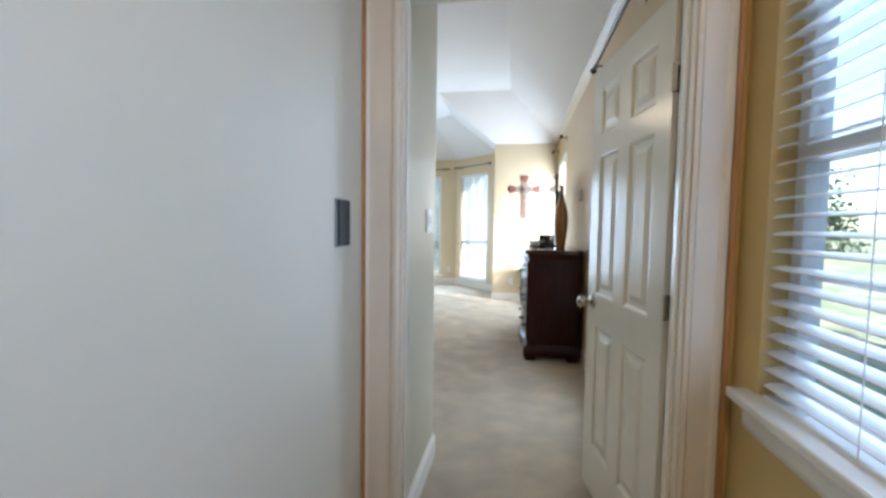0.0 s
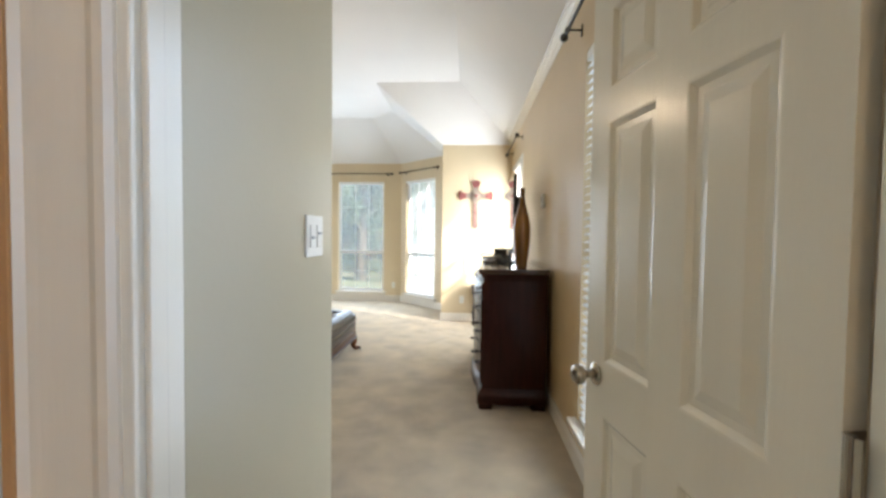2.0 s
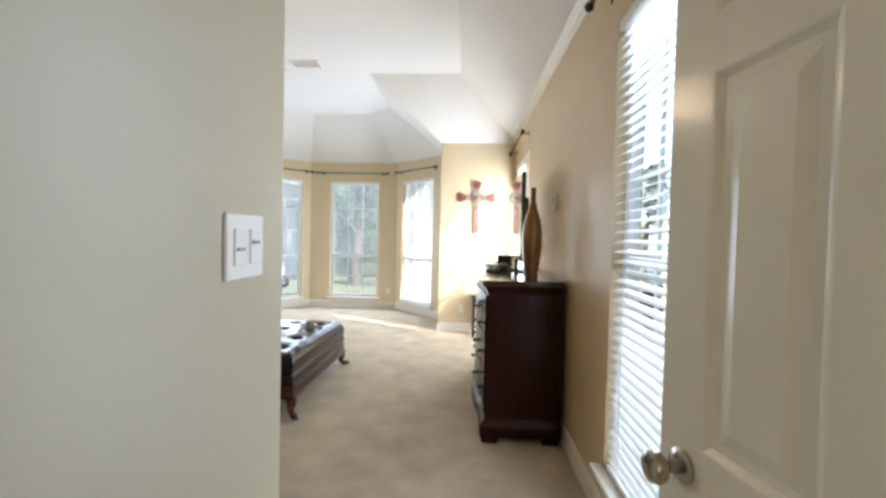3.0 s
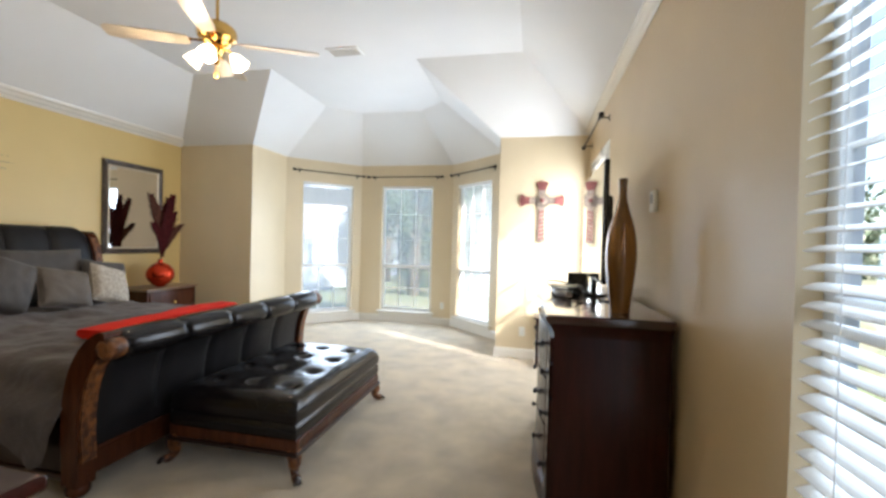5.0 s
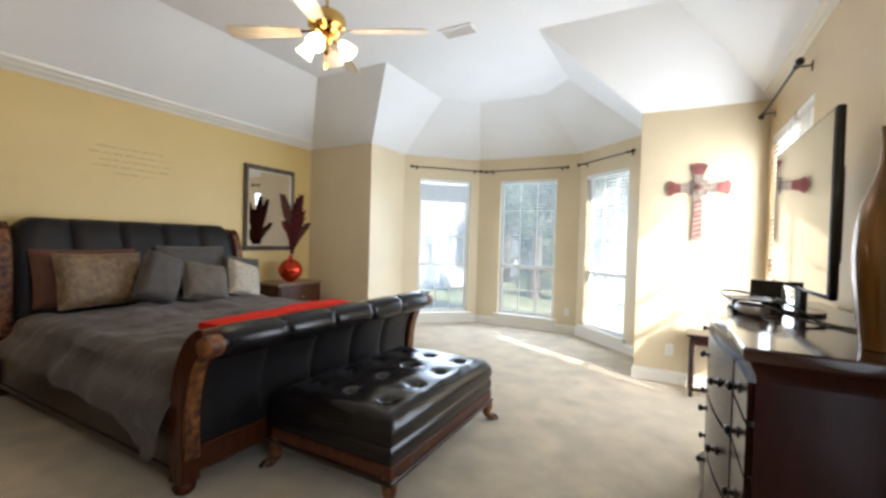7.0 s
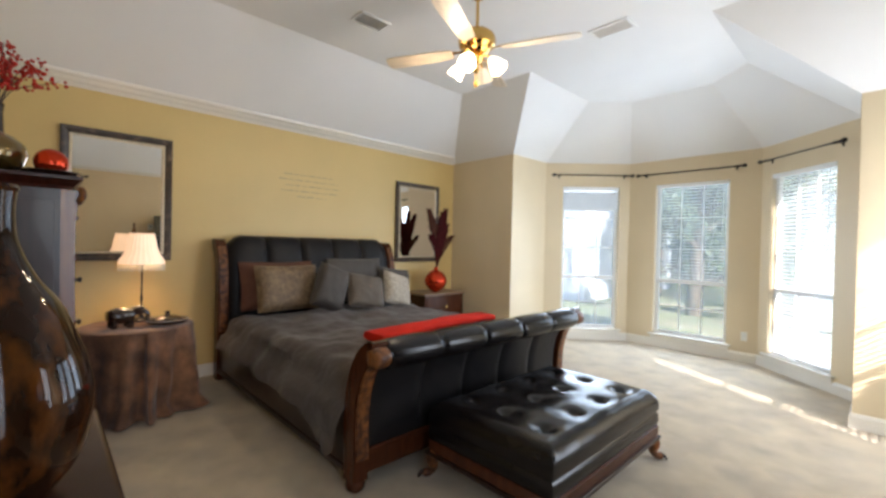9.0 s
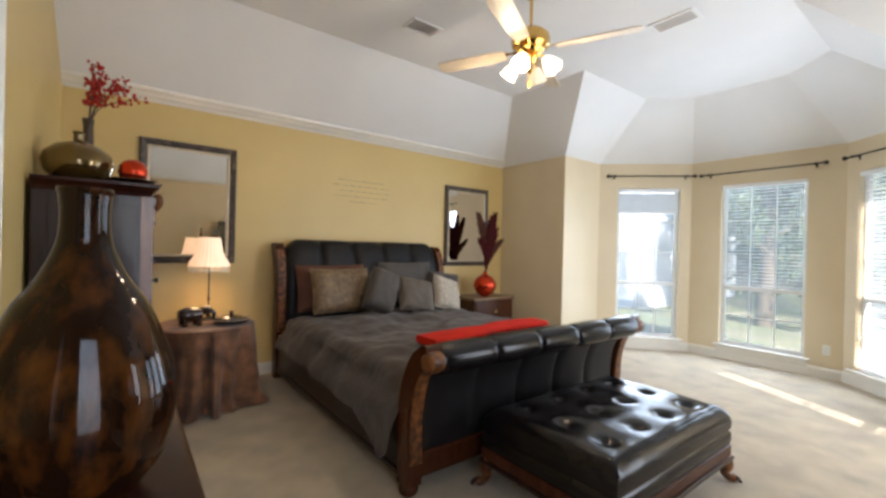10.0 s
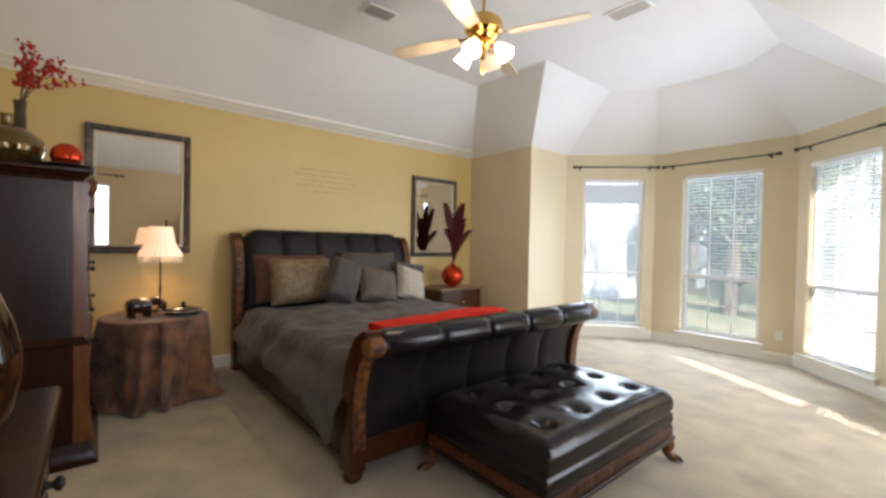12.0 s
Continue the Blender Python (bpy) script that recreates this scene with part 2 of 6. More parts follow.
def box(lo, hi, bevel=0.0, seg=2):
    bm = bmesh.new()
    add_box(bm, lo, hi, bevel, None, seg)
    return bm


def add_lathe(bm, prof, n=32, m=None, wob=None):
    rings = []
    for r, z in prof:
        if r < 1e-5:
            rings.append([bm.verts.new((0, 0, z))])
        else:
            ring = []
            for i in range(n):
                a = 2 * math.pi * i / n
                k = r * (wob(a, z) if wob else 1.0)
                ring.append(bm.verts.new((k * math.cos(a), k * math.sin(a), z)))
            rings.append(ring)
    for a, b in zip(rings, rings[1:]):
        if len(a) == 1 and len(b) == 1:
            continue
        for i in range(n):
            j = (i + 1) % n
            if len(a) == 1:
                bm.faces.new((a[0], b[j], b[i]))
            elif len(b) == 1:
                bm.faces.new((a[i], a[j], b[0]))
            else:
                bm.faces.new((a[i], a[j], b[j], b[i]))
    if m is not None:
        bmesh.ops.transform(bm, matrix=m, verts=[v for r in rings for v in r])


def lathe(prof, n=32, wob=None):
    bm = bmesh.new()
    add_lathe(bm, prof, n, None, wob)
    return bm


def spline(pts, n=6):
    """Catmull-Rom through the points."""
    pts = [Vector(p) for p in pts]
    full = [2 * pts[0] - pts[1]] + pts + [2 * pts[-1] - pts[-2]]
    out = []
    for i in range(1, len(full) - 2):
        a, b, c, d = full[i - 1:i + 3]
        for k in range(n):
            t = k / n
            out.append(0.5 * ((2 * b) + (c - a) * t + (2 * a - 5 * b + 4 * c - d) * t * t + (3 * b - a - 3 * c + d) * t ** 3))
    out.append(pts[-1])
    return out


def add_tube(bm, pts, radius, n=8):
    pts = [Vector(p) for p in pts]
    rings = []
    for i, p in enumerate(pts):
        d = (pts[min(i + 1, len(pts) - 1)] - pts[max(i - 1, 0)]).normalized()
        u = d.orthogonal().normalized() if i == 0 else (u0 - d * u0.dot(d)).normalized()
        u0 = u
        v = d.cross(u)
        r = radius(i / max(1, len(pts) - 1)) if callable(radius) else radius
        rings.append([bm.verts.new(p + r * (math.cos(2 * math.pi * k / n) * u + math.sin(2 * math.pi * k / n) * v)) for k in range(n)])
    for a, b in zip(rings, rings[1:]):
        for k in range(n):
            bm.faces.new((a[k], a[(k + 1) % n], b[(k + 1) % n], b[k]))
    bm.faces.new(rings[0][::-1])
    bm.faces.new(rings[-1])


def tube(pts, radius, n=8):
    bm = bmesh.new()
    add_tube(bm, pts, radius, n)
    return bm


def add_loft(bm, rows, closed=False, caps=True):
    """A skin through rows of points, with closed rows where asked."""
    vs = [[bm.verts.new(p) for p in row] for row in rows]
    k = len(rows[0])
    for a, b in zip(vs, vs[1:]):
        for i in range(k if closed else k - 1):
            j = (i + 1) % k
            bm.faces.new((a[i], a[j], b[j], b[i]))
    if closed and caps:
        bm.faces.new(vs[0][::-1])
        bm.faces.new(vs[-1])
    return vs


def add_prism(bm, outline, lo, hi, axis="y"):
    """An outline of (a, b) pulled along an axis. axis y: (x, z); axis x: (y, z); axis z: (x, y)."""
    def at(a, b, w):
        return {"y": (a, w, b), "x": (w, a, b), "z": (a, b, w)}[axis]
    add_loft(bm, [[at(a, b, lo) for a, b in outline], [at(a, b, hi) for a, b in outline]], closed=True)


def fixed(bm):
    bmesh.ops.recalc_face_normals(bm, faces=bm.faces)
    return bm


# ---- the room's measures ----
WEST, EAST, NORTH, SOUTH = -4.86, 0.92, 7.355, 2.075
LOW, HIGH, TOP = 2.74, 3.40, 3.62
BAY = [(-3.66, NORTH), (-3.66, 8.20), (-2.735, 9.10), (-1.075, 9.10), (-0.15, 8.20), (-0.15, NORTH)]
PASS_X = -0.19
HALL_X = -0.262
DOOR_Y0, DOOR_Y1 = 1.255, 1.335


def wall(name, a, b, mat, holes=(), thick=0.14, z0=-0.1, z1=TOP, label="", start=0.0, end=0.0):
    """A wall from a to b in plan whose inner face is the line a-b and whose body lies to the right of it. holes: (u0, u1, z0, z1)."""
    a, b = Vector((*a, 0)), Vector((*b, 0))
    d = (b - a).normalized()
    length = (b - a).length
    us = sorted({-start, length + end, *[h[0] for h in holes], *[h[1] for h in holes]})
    bm = bmesh.new()
    for u0, u1 in zip(us, us[1:]):
        zs = sorted({z0, z1, *[z for h in holes if h[0] <= u0 + 1e-6 and h[1] >= u1 - 1e-6 for z in h[2:]]})
        for w0, w1 in zip(zs, zs[1:]):
            if any(h[0] <= u0 + 1e-6 and h[1] >= u1 - 1e-6 and h[2] <= w0 + 1e-6 and h[3] >= w1 - 1e-6 for h in holes):
                continue
            add_box(bm, (u0, -thick, w0), (u1, 0, w1))
    bmesh.ops.remove_doubles(bm, verts=bm.verts, dist=1e-5)
    ob = link_mesh(name, bm, mat)
    ob.matrix_world = Matrix.Translation(a) @ Matrix.Rotation(math.atan2(d.y, d.x), 4, 'Z')
    return tagged(ob, label or "gold painted plaster wall", "wall", kind="structure")


# ---- walls, counter-clockwise, bodies outside ----
E1 = (2.42, 3.27, 0.27, 2.40)
E2 = (6.00, 7.24, 0.27, 2.38)
HW = (-0.75, 1.12, 0.875, 2.35)
S0 = -1.6
wall("wall_hall_east", (EAST, S0), (EAST, DOOR_Y0), PAINT_GOLD, [(HW[0] - S0, HW[1] - S0, HW[2], HW[3])], label="gold painted hall wall with a window")
wall("wall_east", (EAST, DOOR_Y0), (EAST, NORTH), PAINT_EAST_HALF_LIT, [(w[0] - DOOR_Y0, w[1] - DOOR_Y0, w[2], w[3]) for w in (E1, E2)],
     label="tan painted outer wall with tall windows", end=0.14)
wall("wall_north_1", (EAST, NORTH), (-0.15, NORTH), PAINT_TAN_LIT, end=-0.003, label="sunlit tan wall beside the bay")
wall("wall_bay_east", (-0.15, NORTH), (-0.15, 8.20), PAINT_TAN_LIT, start=-0.003, end=0.06, label="tan side wall of the bay")
WIN_R, WIN_C, WIN_L = (0.27, 1.14, 0.18, 2.38), (0.345, 1.27, 0.20, 2.38), (0.15, 1.02, 0.18, 2.38)
wall("wall_bay_1", (-0.15, 8.20), (-1.075, 9.10), PAINT_TAN_LIT, [WIN_R], end=0.05, label="tan angled bay wall with a window")
wall("wall_bay_2", (-1.075, 9.10), (-2.735, 9.10), PAINT_TAN_LIT, [WIN_C], label="tan middle bay wall with a window")
wall("wall_bay_3", (-2.735, 9.10), (-3.66, 8.20), PAINT_TAN_LIT, [WIN_L], start=0.05, label="tan angled bay wall with a window")
wall("wall_bay_west", (-3.66, 8.20), (-3.66, NORTH), PAINT_TAN_LIT, start=0.06, end=-0.003, label="tan side wall of the bay")
wall("wall_north_2", (-3.66, NORTH), (WEST, NORTH), PAINT_TAN_LIT, start=-0.003, end=0.14, label="tan wall between bay and bed wall")
wall("wall_west", (WEST, NORTH), (WEST, SOUTH), PAINT_GOLD, end=0.14, label="gold painted wall behind the bed")
wall("wall_south", (WEST, SOUTH), (PASS_X, SOUTH), PAINT_GOLD, [(2.60, 3.38, -0.1, 2.05)], end=-0.003, label="gold painted wall with a white door")
wall("wall_passage", (PASS_X, SOUTH), (PASS_X, DOOR_Y1), PAINT_CREAM_SHADED, start=0.09, end=0.0, label="cream wall of the entry passage, darkened by shade in its colour")
DX0, DX1, DTOP = -0.138, 0.779, 2.11
# the wall that holds the bedroom door; its body lies between the hall and the passage
bm = bmesh.new()
add_box(bm, (-0.40, DOOR_Y0, -0.1), (DX0, DOOR_Y1 - 0.002, TOP))
add_box(bm, (DX1, DOOR_Y0, -0.1), (EAST + 0.05, DOOR_Y1, TOP))
add_box(bm, (DX0, DOOR_Y0, DTOP), (DX1, DOOR_Y1, TOP))
tagged(link_mesh("wall_door", bm, PAINT_GOLD), "tan painted wall round the bedroom door", "wall", kind="structure")
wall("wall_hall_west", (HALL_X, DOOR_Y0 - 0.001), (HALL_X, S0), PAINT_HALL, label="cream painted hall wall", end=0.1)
wall("wall_hall_south", (HALL_X, S0), (EAST, S0), PAINT_HALL, label="cream painted end wall of the hall", end=0.14, start=0.1)

# ---- floor, ceilings, light-blocking slab ----
bm = bmesh.new()
add_box(bm, (WEST - 0.05, S0 - 0.05, -0.10), (EAST + 0.05, 9.14, 0.0))
tagged(link_mesh("floor", bm, CARPET), "beige cut-pile carpet with footprints and vacuum marks", "floor", kind="structure")


def quad(bm, *ps):
    bm.faces.new([bm.verts.new(p) for p in ps])


bm = bmesh.new()
NS = 6.485
quad(bm, (WEST, SOUTH, LOW), (-3.86, SOUTH, HIGH), (-3.86, NS, HIGH), (WEST, NORTH, LOW))
quad(bm, (WEST, NORTH, LOW), (-3.86, NS, HIGH), (-2.79, NS, HIGH), (-3.66, NORTH, LOW))
quad(bm, (-3.66, NORTH, LOW), (-2.79, NS, HIGH), (-2.79, 7.84, HIGH), (-3.66, 8.20, LOW))
quad(bm, (-3.66, 8.20, LOW), (-2.79, 7.84, HIGH), (-2.375, 8.23, HIGH), (-2.735, 9.10, LOW))
quad(bm, (-2.735, 9.10, LOW), (-2.375, 8.23, HIGH), (-1.435, 8.23, HIGH), (-1.075, 9.10, LOW))
quad(bm, (-1.075, 9.10, LOW), (-1.435, 8.23, HIGH), (-1.02, 7.84, HIGH), (-0.15, 8.20, LOW))
quad(bm, (-0.15, 8.20, LOW), (-1.02, 7.84, HIGH), (-1.02, NS, HIGH), (-0.15, NORTH, LOW))
quad(bm, (-0.15, NORTH, LOW), (-1.02, NS, HIGH), (0.12, NS, HIGH), (EAST, NORTH, LOW))
quad(bm, (EAST, NORTH, LOW), (0.12, NS, HIGH), (0.12, DOOR_Y1, HIGH), (EAST, DOOR_Y1, LOW))
quad(bm, (-3.86, SOUTH, HIGH), (0.12, SOUTH, HIGH), (0.12, NS, HIGH), (-3.86, NS, HIGH))
quad(bm, (PASS_X, DOOR_Y1, HIGH), (0.12, DOOR_Y1, HIGH), (0.12, SOUTH, HIGH), (PASS_X, SOUTH, HIGH))
quad(bm, (-2.79, NS, HIGH), (-1.02, NS, HIGH), (-1.02, 7.84, HIGH), (-1.435, 8.23, HIGH), (-2.375, 8.23, HIGH), (-2.79, 7.84, HIGH))
bmesh.ops.remove_doubles(bm, verts=bm.verts, dist=1e-4)
bmesh.ops.recalc_face_normals(bm, faces=bm.faces)
up = bmesh.ops.extrude_face_region(bm, geom=list(bm.faces))
bmesh.ops.translate(bm, vec=(0, 0, 0.05), verts=[g for g in up["geom"] if isinstance(g, bmesh.types.BMVert)])
tagged(link_mesh("ceiling", fixed(bm), PAINT_CEIL), "white tray ceiling with sloped sides over room and bay", "ceiling", kind="structure")
tagged(link_mesh("ceiling_hall", box((HALL_X - 0.05, S0 - 0.05, 2.60), (EAST + 0.05, DOOR_Y0, 2.70)), PAINT_CEIL), "white flat hall ceiling", "ceiling", kind="structure")
# added out of view so no sky leaks in at the ceiling's edges
tagged(link_mesh("roof_deck", box((WEST - 0.4, S0 - 0.4, TOP), (EAST + 0.3, 9.5, TOP + 0.1)), SHINGLE), "unseen grey slab over the rooms that blocks skylight", "roof", kind="structure")


def baseboard(a, b, cut=0.0):
    a, b = Vector((*a, 0)), Vector((*b, 0))
    d = b - a
    bm = bmesh.new()
    add_prism(bm, [(0, 0), (0.016, 0), (0.016, 0.095), (0.011, 0.112), (0.006, 0.125), (0, 0.125)], 0, d.length, "x")
    ob = link_mesh("baseboard", fixed(bm), TRIM)
    ob.matrix_world = Matrix.Translation(a) @ Matrix.Rotation(math.atan2(d.y, d.x), 4, 'Z')
    tagged(ob, "white painted moulded baseboard", "baseboard", kind="structure")


for a, b in (((EAST, DOOR_Y1), (EAST, NORTH)), ((EAST, NORTH), (-0.15, NORTH)), ((-0.15, NORTH - 0.016), (-0.15, 8.20)), ((-0.15, 8.20), (-1.075, 9.10)),
             ((-1.075, 9.10), (-2.735, 9.10)), ((-2.735, 9.10), (-3.66, 8.20)), ((-3.66, 8.20), (-3.66, NORTH - 0.016)), ((-3.66, NORTH), (WEST, NORTH)),
             ((WEST, NORTH), (WEST, SOUTH)), ((WEST, SOUTH), (-2.34, SOUTH)), ((-1.40, SOUTH), (PASS_X - 0.15, SOUTH)), ((PASS_X, SOUTH + 0.105), (PASS_X, 1.36)),
             ((HALL_X, 1.18), (HALL_X, S0)), ((EAST, S0), (EAST, 1.18))):
    baseboard(a, b)


def crown(a, b, k):
    """Moulding where a wall meets its ceiling slope."""
    a, b = Vector((*a, 0)), Vector((*b, 0))
    d = b - a
    bm = bmesh.new()
    prof = [(0, -0.018), (0.014, -0.018), (0.020, -0.008), (0.045, 0.012), (0.070, 0.022), (0.105, 0.052), (0.125, 0.060), (0.140, 0.074), (0.145, 0.093), (0, 0.002)]
    add_prism(bm, [(q * k, LOW + z * k) for q, z in prof], 0, d.length, "x")
    ob = link_mesh("crown_moulding", fixed(bm), TRIM)
    ob.matrix_world = Matrix.Translation(a) @ Matrix.Rotation(math.atan2(d.y, d.x), 4, 'Z')
    tagged(ob, "white crown moulding under the ceiling slope", "moulding", kind="structure")


crown((EAST, DOOR_Y1), (EAST, NORTH - 0.002), 0.5)
crown((WEST, NORTH - 0.002), (WEST, SOUTH), 0.9)


# ---- windows ----
def wall_frame(a, b):
    """Local frame of a wall: x along, y into the room, z up."""
    a, b = Vector((*a, 0)), Vector((*b, 0))
    d = b - a
    return Matrix.Translation(a) @ Matrix.Rotation(math.atan2(d.y, d.x), 4, 'Z')


WINDOWS = 0


def window(m, u0, u1, z0, z1, rail, cols, rows_low, rows_up, mullions=(), label="", screen=False):
    global WINDOWS
    WINDOWS += 1
    root = new("window_%d" % WINDOWS)
    root.matrix_world = m
    tagged(root, label or "tall white vinyl sash window with a painted sill", "window", kind="structure")
    y0, y1 = -0.115, -0.06
    f = 0.045
    bm = bmesh.new()
    add_box(bm, (u0, y0, z0), (u0 + f, y1, z1), 0.004)
    add_box(bm, (u1 - f, y0, z0), (u1, y1, z1), 0.004)
    add_box(bm, (u0 + f, y0, z0), (u1 - f, y1, z0 + f), 0.004)
    add_box(bm, (u0 + f, y0, z1 - f), (u1 - f, y1, z1), 0.004)
    part("window_frame", bm, VINYL, root)
    part("meeting_rail", box((u0 + f, y0 + 0.004, rail - 0.022), (u1 - f, y1 + 0.006, rail + 0.022), 0.004), VINYL, root)
    for c, w in mullions:
        part("mullion", box((c - w / 2, y0 - 0.01, z0 + f), (c + w / 2, y1 + 0.004, z1 - f), 0.004), VINYL, root)
    for lo, hi, rows in ((z0 + f, rail - 0.022, rows_low), (rail + 0.022, z1 - f, rows_up)):
        for k in range(1, cols):
            x = u0 + f + (u1 - u0 - 2 * f) * k / cols
            part("muntin", box((x - 0.006, -0.098, lo), (x + 0.006, -0.078, hi)), VINYL, root)
        for k in range(1, rows):
            z = lo + (hi - lo) * k / rows
            part("muntin", box((u0 + f, -0.097, z - 0.006), (u1 - f, -0.079, z + 0.006)), VINYL, root)
        g = part("pane", box((u0 + f - 0.005, -0.0905, lo - 0.005), (u1 - f + 0.005, -0.0855, hi + 0.005)), glass_mat, root, "clear glass pane")
        g.visible_shadow = False
    # added sheet outside the glass, there only to wash out the view
    if screen:
        g = part("insect_screen", box((u0 + f - 0.004, -0.121, z0 + f - 0.004), (u1 - f + 0.004, -0.120, z1 - f + 0.004)), veil_mat, root, "thin pale veil added to haze the view outside")
        g.visible_shadow = False
    part("window_sill", box((u0 - 0.055, -0.06, z0 - 0.028), (u1 + 0.055, 0.055, z0 + 0.002), 0.006), TRIM, root, "white painted stool")
    bm = bmesh.new()
    add_prism(bm, [(0.001, z0 - 0.105), (0.014, z0 - 0.105), (0.018, z0 - 0.09), (0.018, z0 - 0.028), (0.001, z0 - 0.028)], u0 - 0.03, u1 + 0.03, "x")
    part("apron", fixed(bm), TRIM, root)
    return root


def blind(m, u0, u1, z0, z1, tilt, y=-0.028, drop=None, pitch=0.045, label="", stack=0.0, depth=0.048):
    root = new("window_blind")
    root.matrix_world = m
    tagged(root, label or "white horizontal slat blind hanging in the window", "blind", group="window blinds")
    part("headrail", box((u0, y - 0.028, z1 - 0.055), (u1, y + 0.028, z1 - 0.004), 0.004), SLAT, root)
    me = None
    z = z1 - 0.085
    end = z0 + 0.03 if drop is None else drop
    while z > end + stack:
        if me is None:
            bm = bmesh.new()
            n = 4
            top = [(-depth / 2 + depth * k / n, 0.0035 * (1 - (2 * k / n - 1) ** 2)) for k in range(n + 1)]
            add_prism(bm, top + [(a, b - 0.0028) for a, b in top[::-1]], u0 + 0.008, u1 - 0.008, "x")
            ob = part("slat", fixed(bm), SLAT, root)
            me = ob.data
        else:
            ob = new("slat", me)
            ob.parent = root
        ob.matrix_local = pose(0, y, z, tilt, 0, 0)
        z -= pitch
    part("bottom_rail", box((u0 + 0.006, y - 0.025, z - 0.004), (u1 - 0.006, y + 0.025, z + 0.016), 0.004), SLAT, root)
    for k in (0.18, 0.82):
        u = u0 + (u1 - u0) * k
        part("cord", box((u - 0.0012, y + 0.0255, z), (u + 0.0012, y + 0.0275, z1 - 0.05)), SLAT, root)
    part("tilt_wand", tube([(u0 + 0.06, y + 0.036, z1 - 0.06), (u0 + 0.06, y + 0.038, z1 - 0.75)], 0.004, 6), SLAT, root)
    return root


ME = wall_frame((EAST, S0), (EAST, NORTH))
MR = wall_frame((-0.15, 8.20), (-1.075, 9.10))
MC = wall_frame((-1.075, 9.10), (-2.735, 9.10))
ML = wall_frame((-2.735, 9.10), (-3.66, 8.20))


def opening(w):
    return w[0] - S0, w[1] - S0, w[2], w[3]


window(ME, *opening(HW), 1.52, 3, 2, 2, label="white hall window with a deep sill")
window(ME, *opening(E1), 1.28, 3, 3, 3)
window(ME, *opening(E2), 1.28, 4, 3, 3, mullions=((6.43 - S0, 0.17),))
window(MR, *WIN_R, 0.97, 3, 2, 3, screen=True)
window(MC, *WIN_C, 0.97, 3, 2, 3, screen=True)
window(ML, *WIN_L, 0.97, 3, 2, 3, screen=True)
u = opening(HW)
blind(ME, u[0] + 0.01, u[1] - 0.01, u[2], u[3], -10)
u = opening(E1)
blind(ME, u[0] + 0.01, u[1] - 0.01, u[2], u[3], -18)
u = opening(E2)
blind(ME, u[0] + 0.01, 6.43 - S0, u[2], u[3], -80, depth=0.054, label="white slat blind with its slats turned closed")
blind(ME, 6.50 - S0, u[1] - 0.01, u[2], u[3], -20, label="white slat blind with its slats open to the sun")
blind(MR, WIN_R[0] + 0.01, WIN_R[1] - 0.01, WIN_R[2], WIN_R[3], 4)
blind(MC, WIN_C[0] + 0.01, WIN_C[1] - 0.01, WIN_C[2], WIN_C[3], 0, drop=1.0)
# the raised blind of the third bay window: a gathered stack under its headrail
root = blind(ML, WIN_L[0] + 0.01, WIN_L[1] - 0.01, WIN_L[2], WIN_L[3], 0, drop=2.02, pitch=0.0085, label="white slat blind raised into a stack")


def curtain_rod(m, u0, u1, z=2.55, y=0.085):
    root = new("curtain_rod")
    root.matrix_world = m
    tagged(root, "bare dark iron curtain rod with knob finials", "curtain rod", group="curtain rods")
    part("pole", tube([(u0, y, z), (u1, y, z)], 0.0095, 10), IRON, root, smooth=True)
    for u, s in ((u0, -1), (u1, 1)):
        bm = lathe([(0, 0), (0.014, 0), (0.016, 0.012), (0.010, 0.018), (0.021, 0.030), (0.026, 0.045), (0.021, 0.062), (0.009, 0.072), (0, 0.074)], 12)
        part("finial", bm, IRON, root, smooth=True, m=pose(u, y, z, 0, 90 * s, 0))
        ub = u - s * 0.05
        bm = bmesh.new()
        add_box(bm, (ub - 0.012, 0.0, z - 0.035), (ub + 0.012, 0.006, z + 0.03), 0.002)
        add_tube(bm, [(ub, 0.004, z), (ub, y, z)], 0.006, 8)
        add_lathe(bm, [(0.0, -0.012), (0.016, -0.012), (0.016, 0.012), (0, 0.012)], 10, pose(ub, y, z, 0, 90, 0))
        part("bracket", bm, IRON, root)
    return root


curtain_rod(MR, 0.16, 1.18, 2.545)
curtain_rod(MC, 0.22, 1.46, 2.53)
curtain_rod(ML, 0.04, 1.14, 2.545)
curtain_rod(ME, 2.30 - S0, 3.42 - S0, 2.575)
curtain_rod(ME, 6.02 - S0, 7.22 - S0, 2.57)

# daylight standing in the openings, slanting down a little as the sky's does
area_lamp((EAST + 0.057, 0.155, 1.6), (0, 0.155, 1.6), 1.72, 1.40, 5.5, (0.56, 0.73, 1.0), 175)
area_lamp((EAST + 0.057, 2.845, 1.33), (0, 2.845, 1.33), 0.76, 2.04, 5.0, (0.66, 0.82, 1.0), 175)
area_lamp((EAST - 0.012, 2.845, 1.33), (0, 2.845, 1.33), 0.80, 2.04, 3.5, (0.78, 0.87, 1.0), 160)
area_lamp((EAST - 0.04, 6.62, 1.40), (0, 6.62, 1.40), 1.15, 1.9, 17, (0.80, 0.90, 1.0), 175)
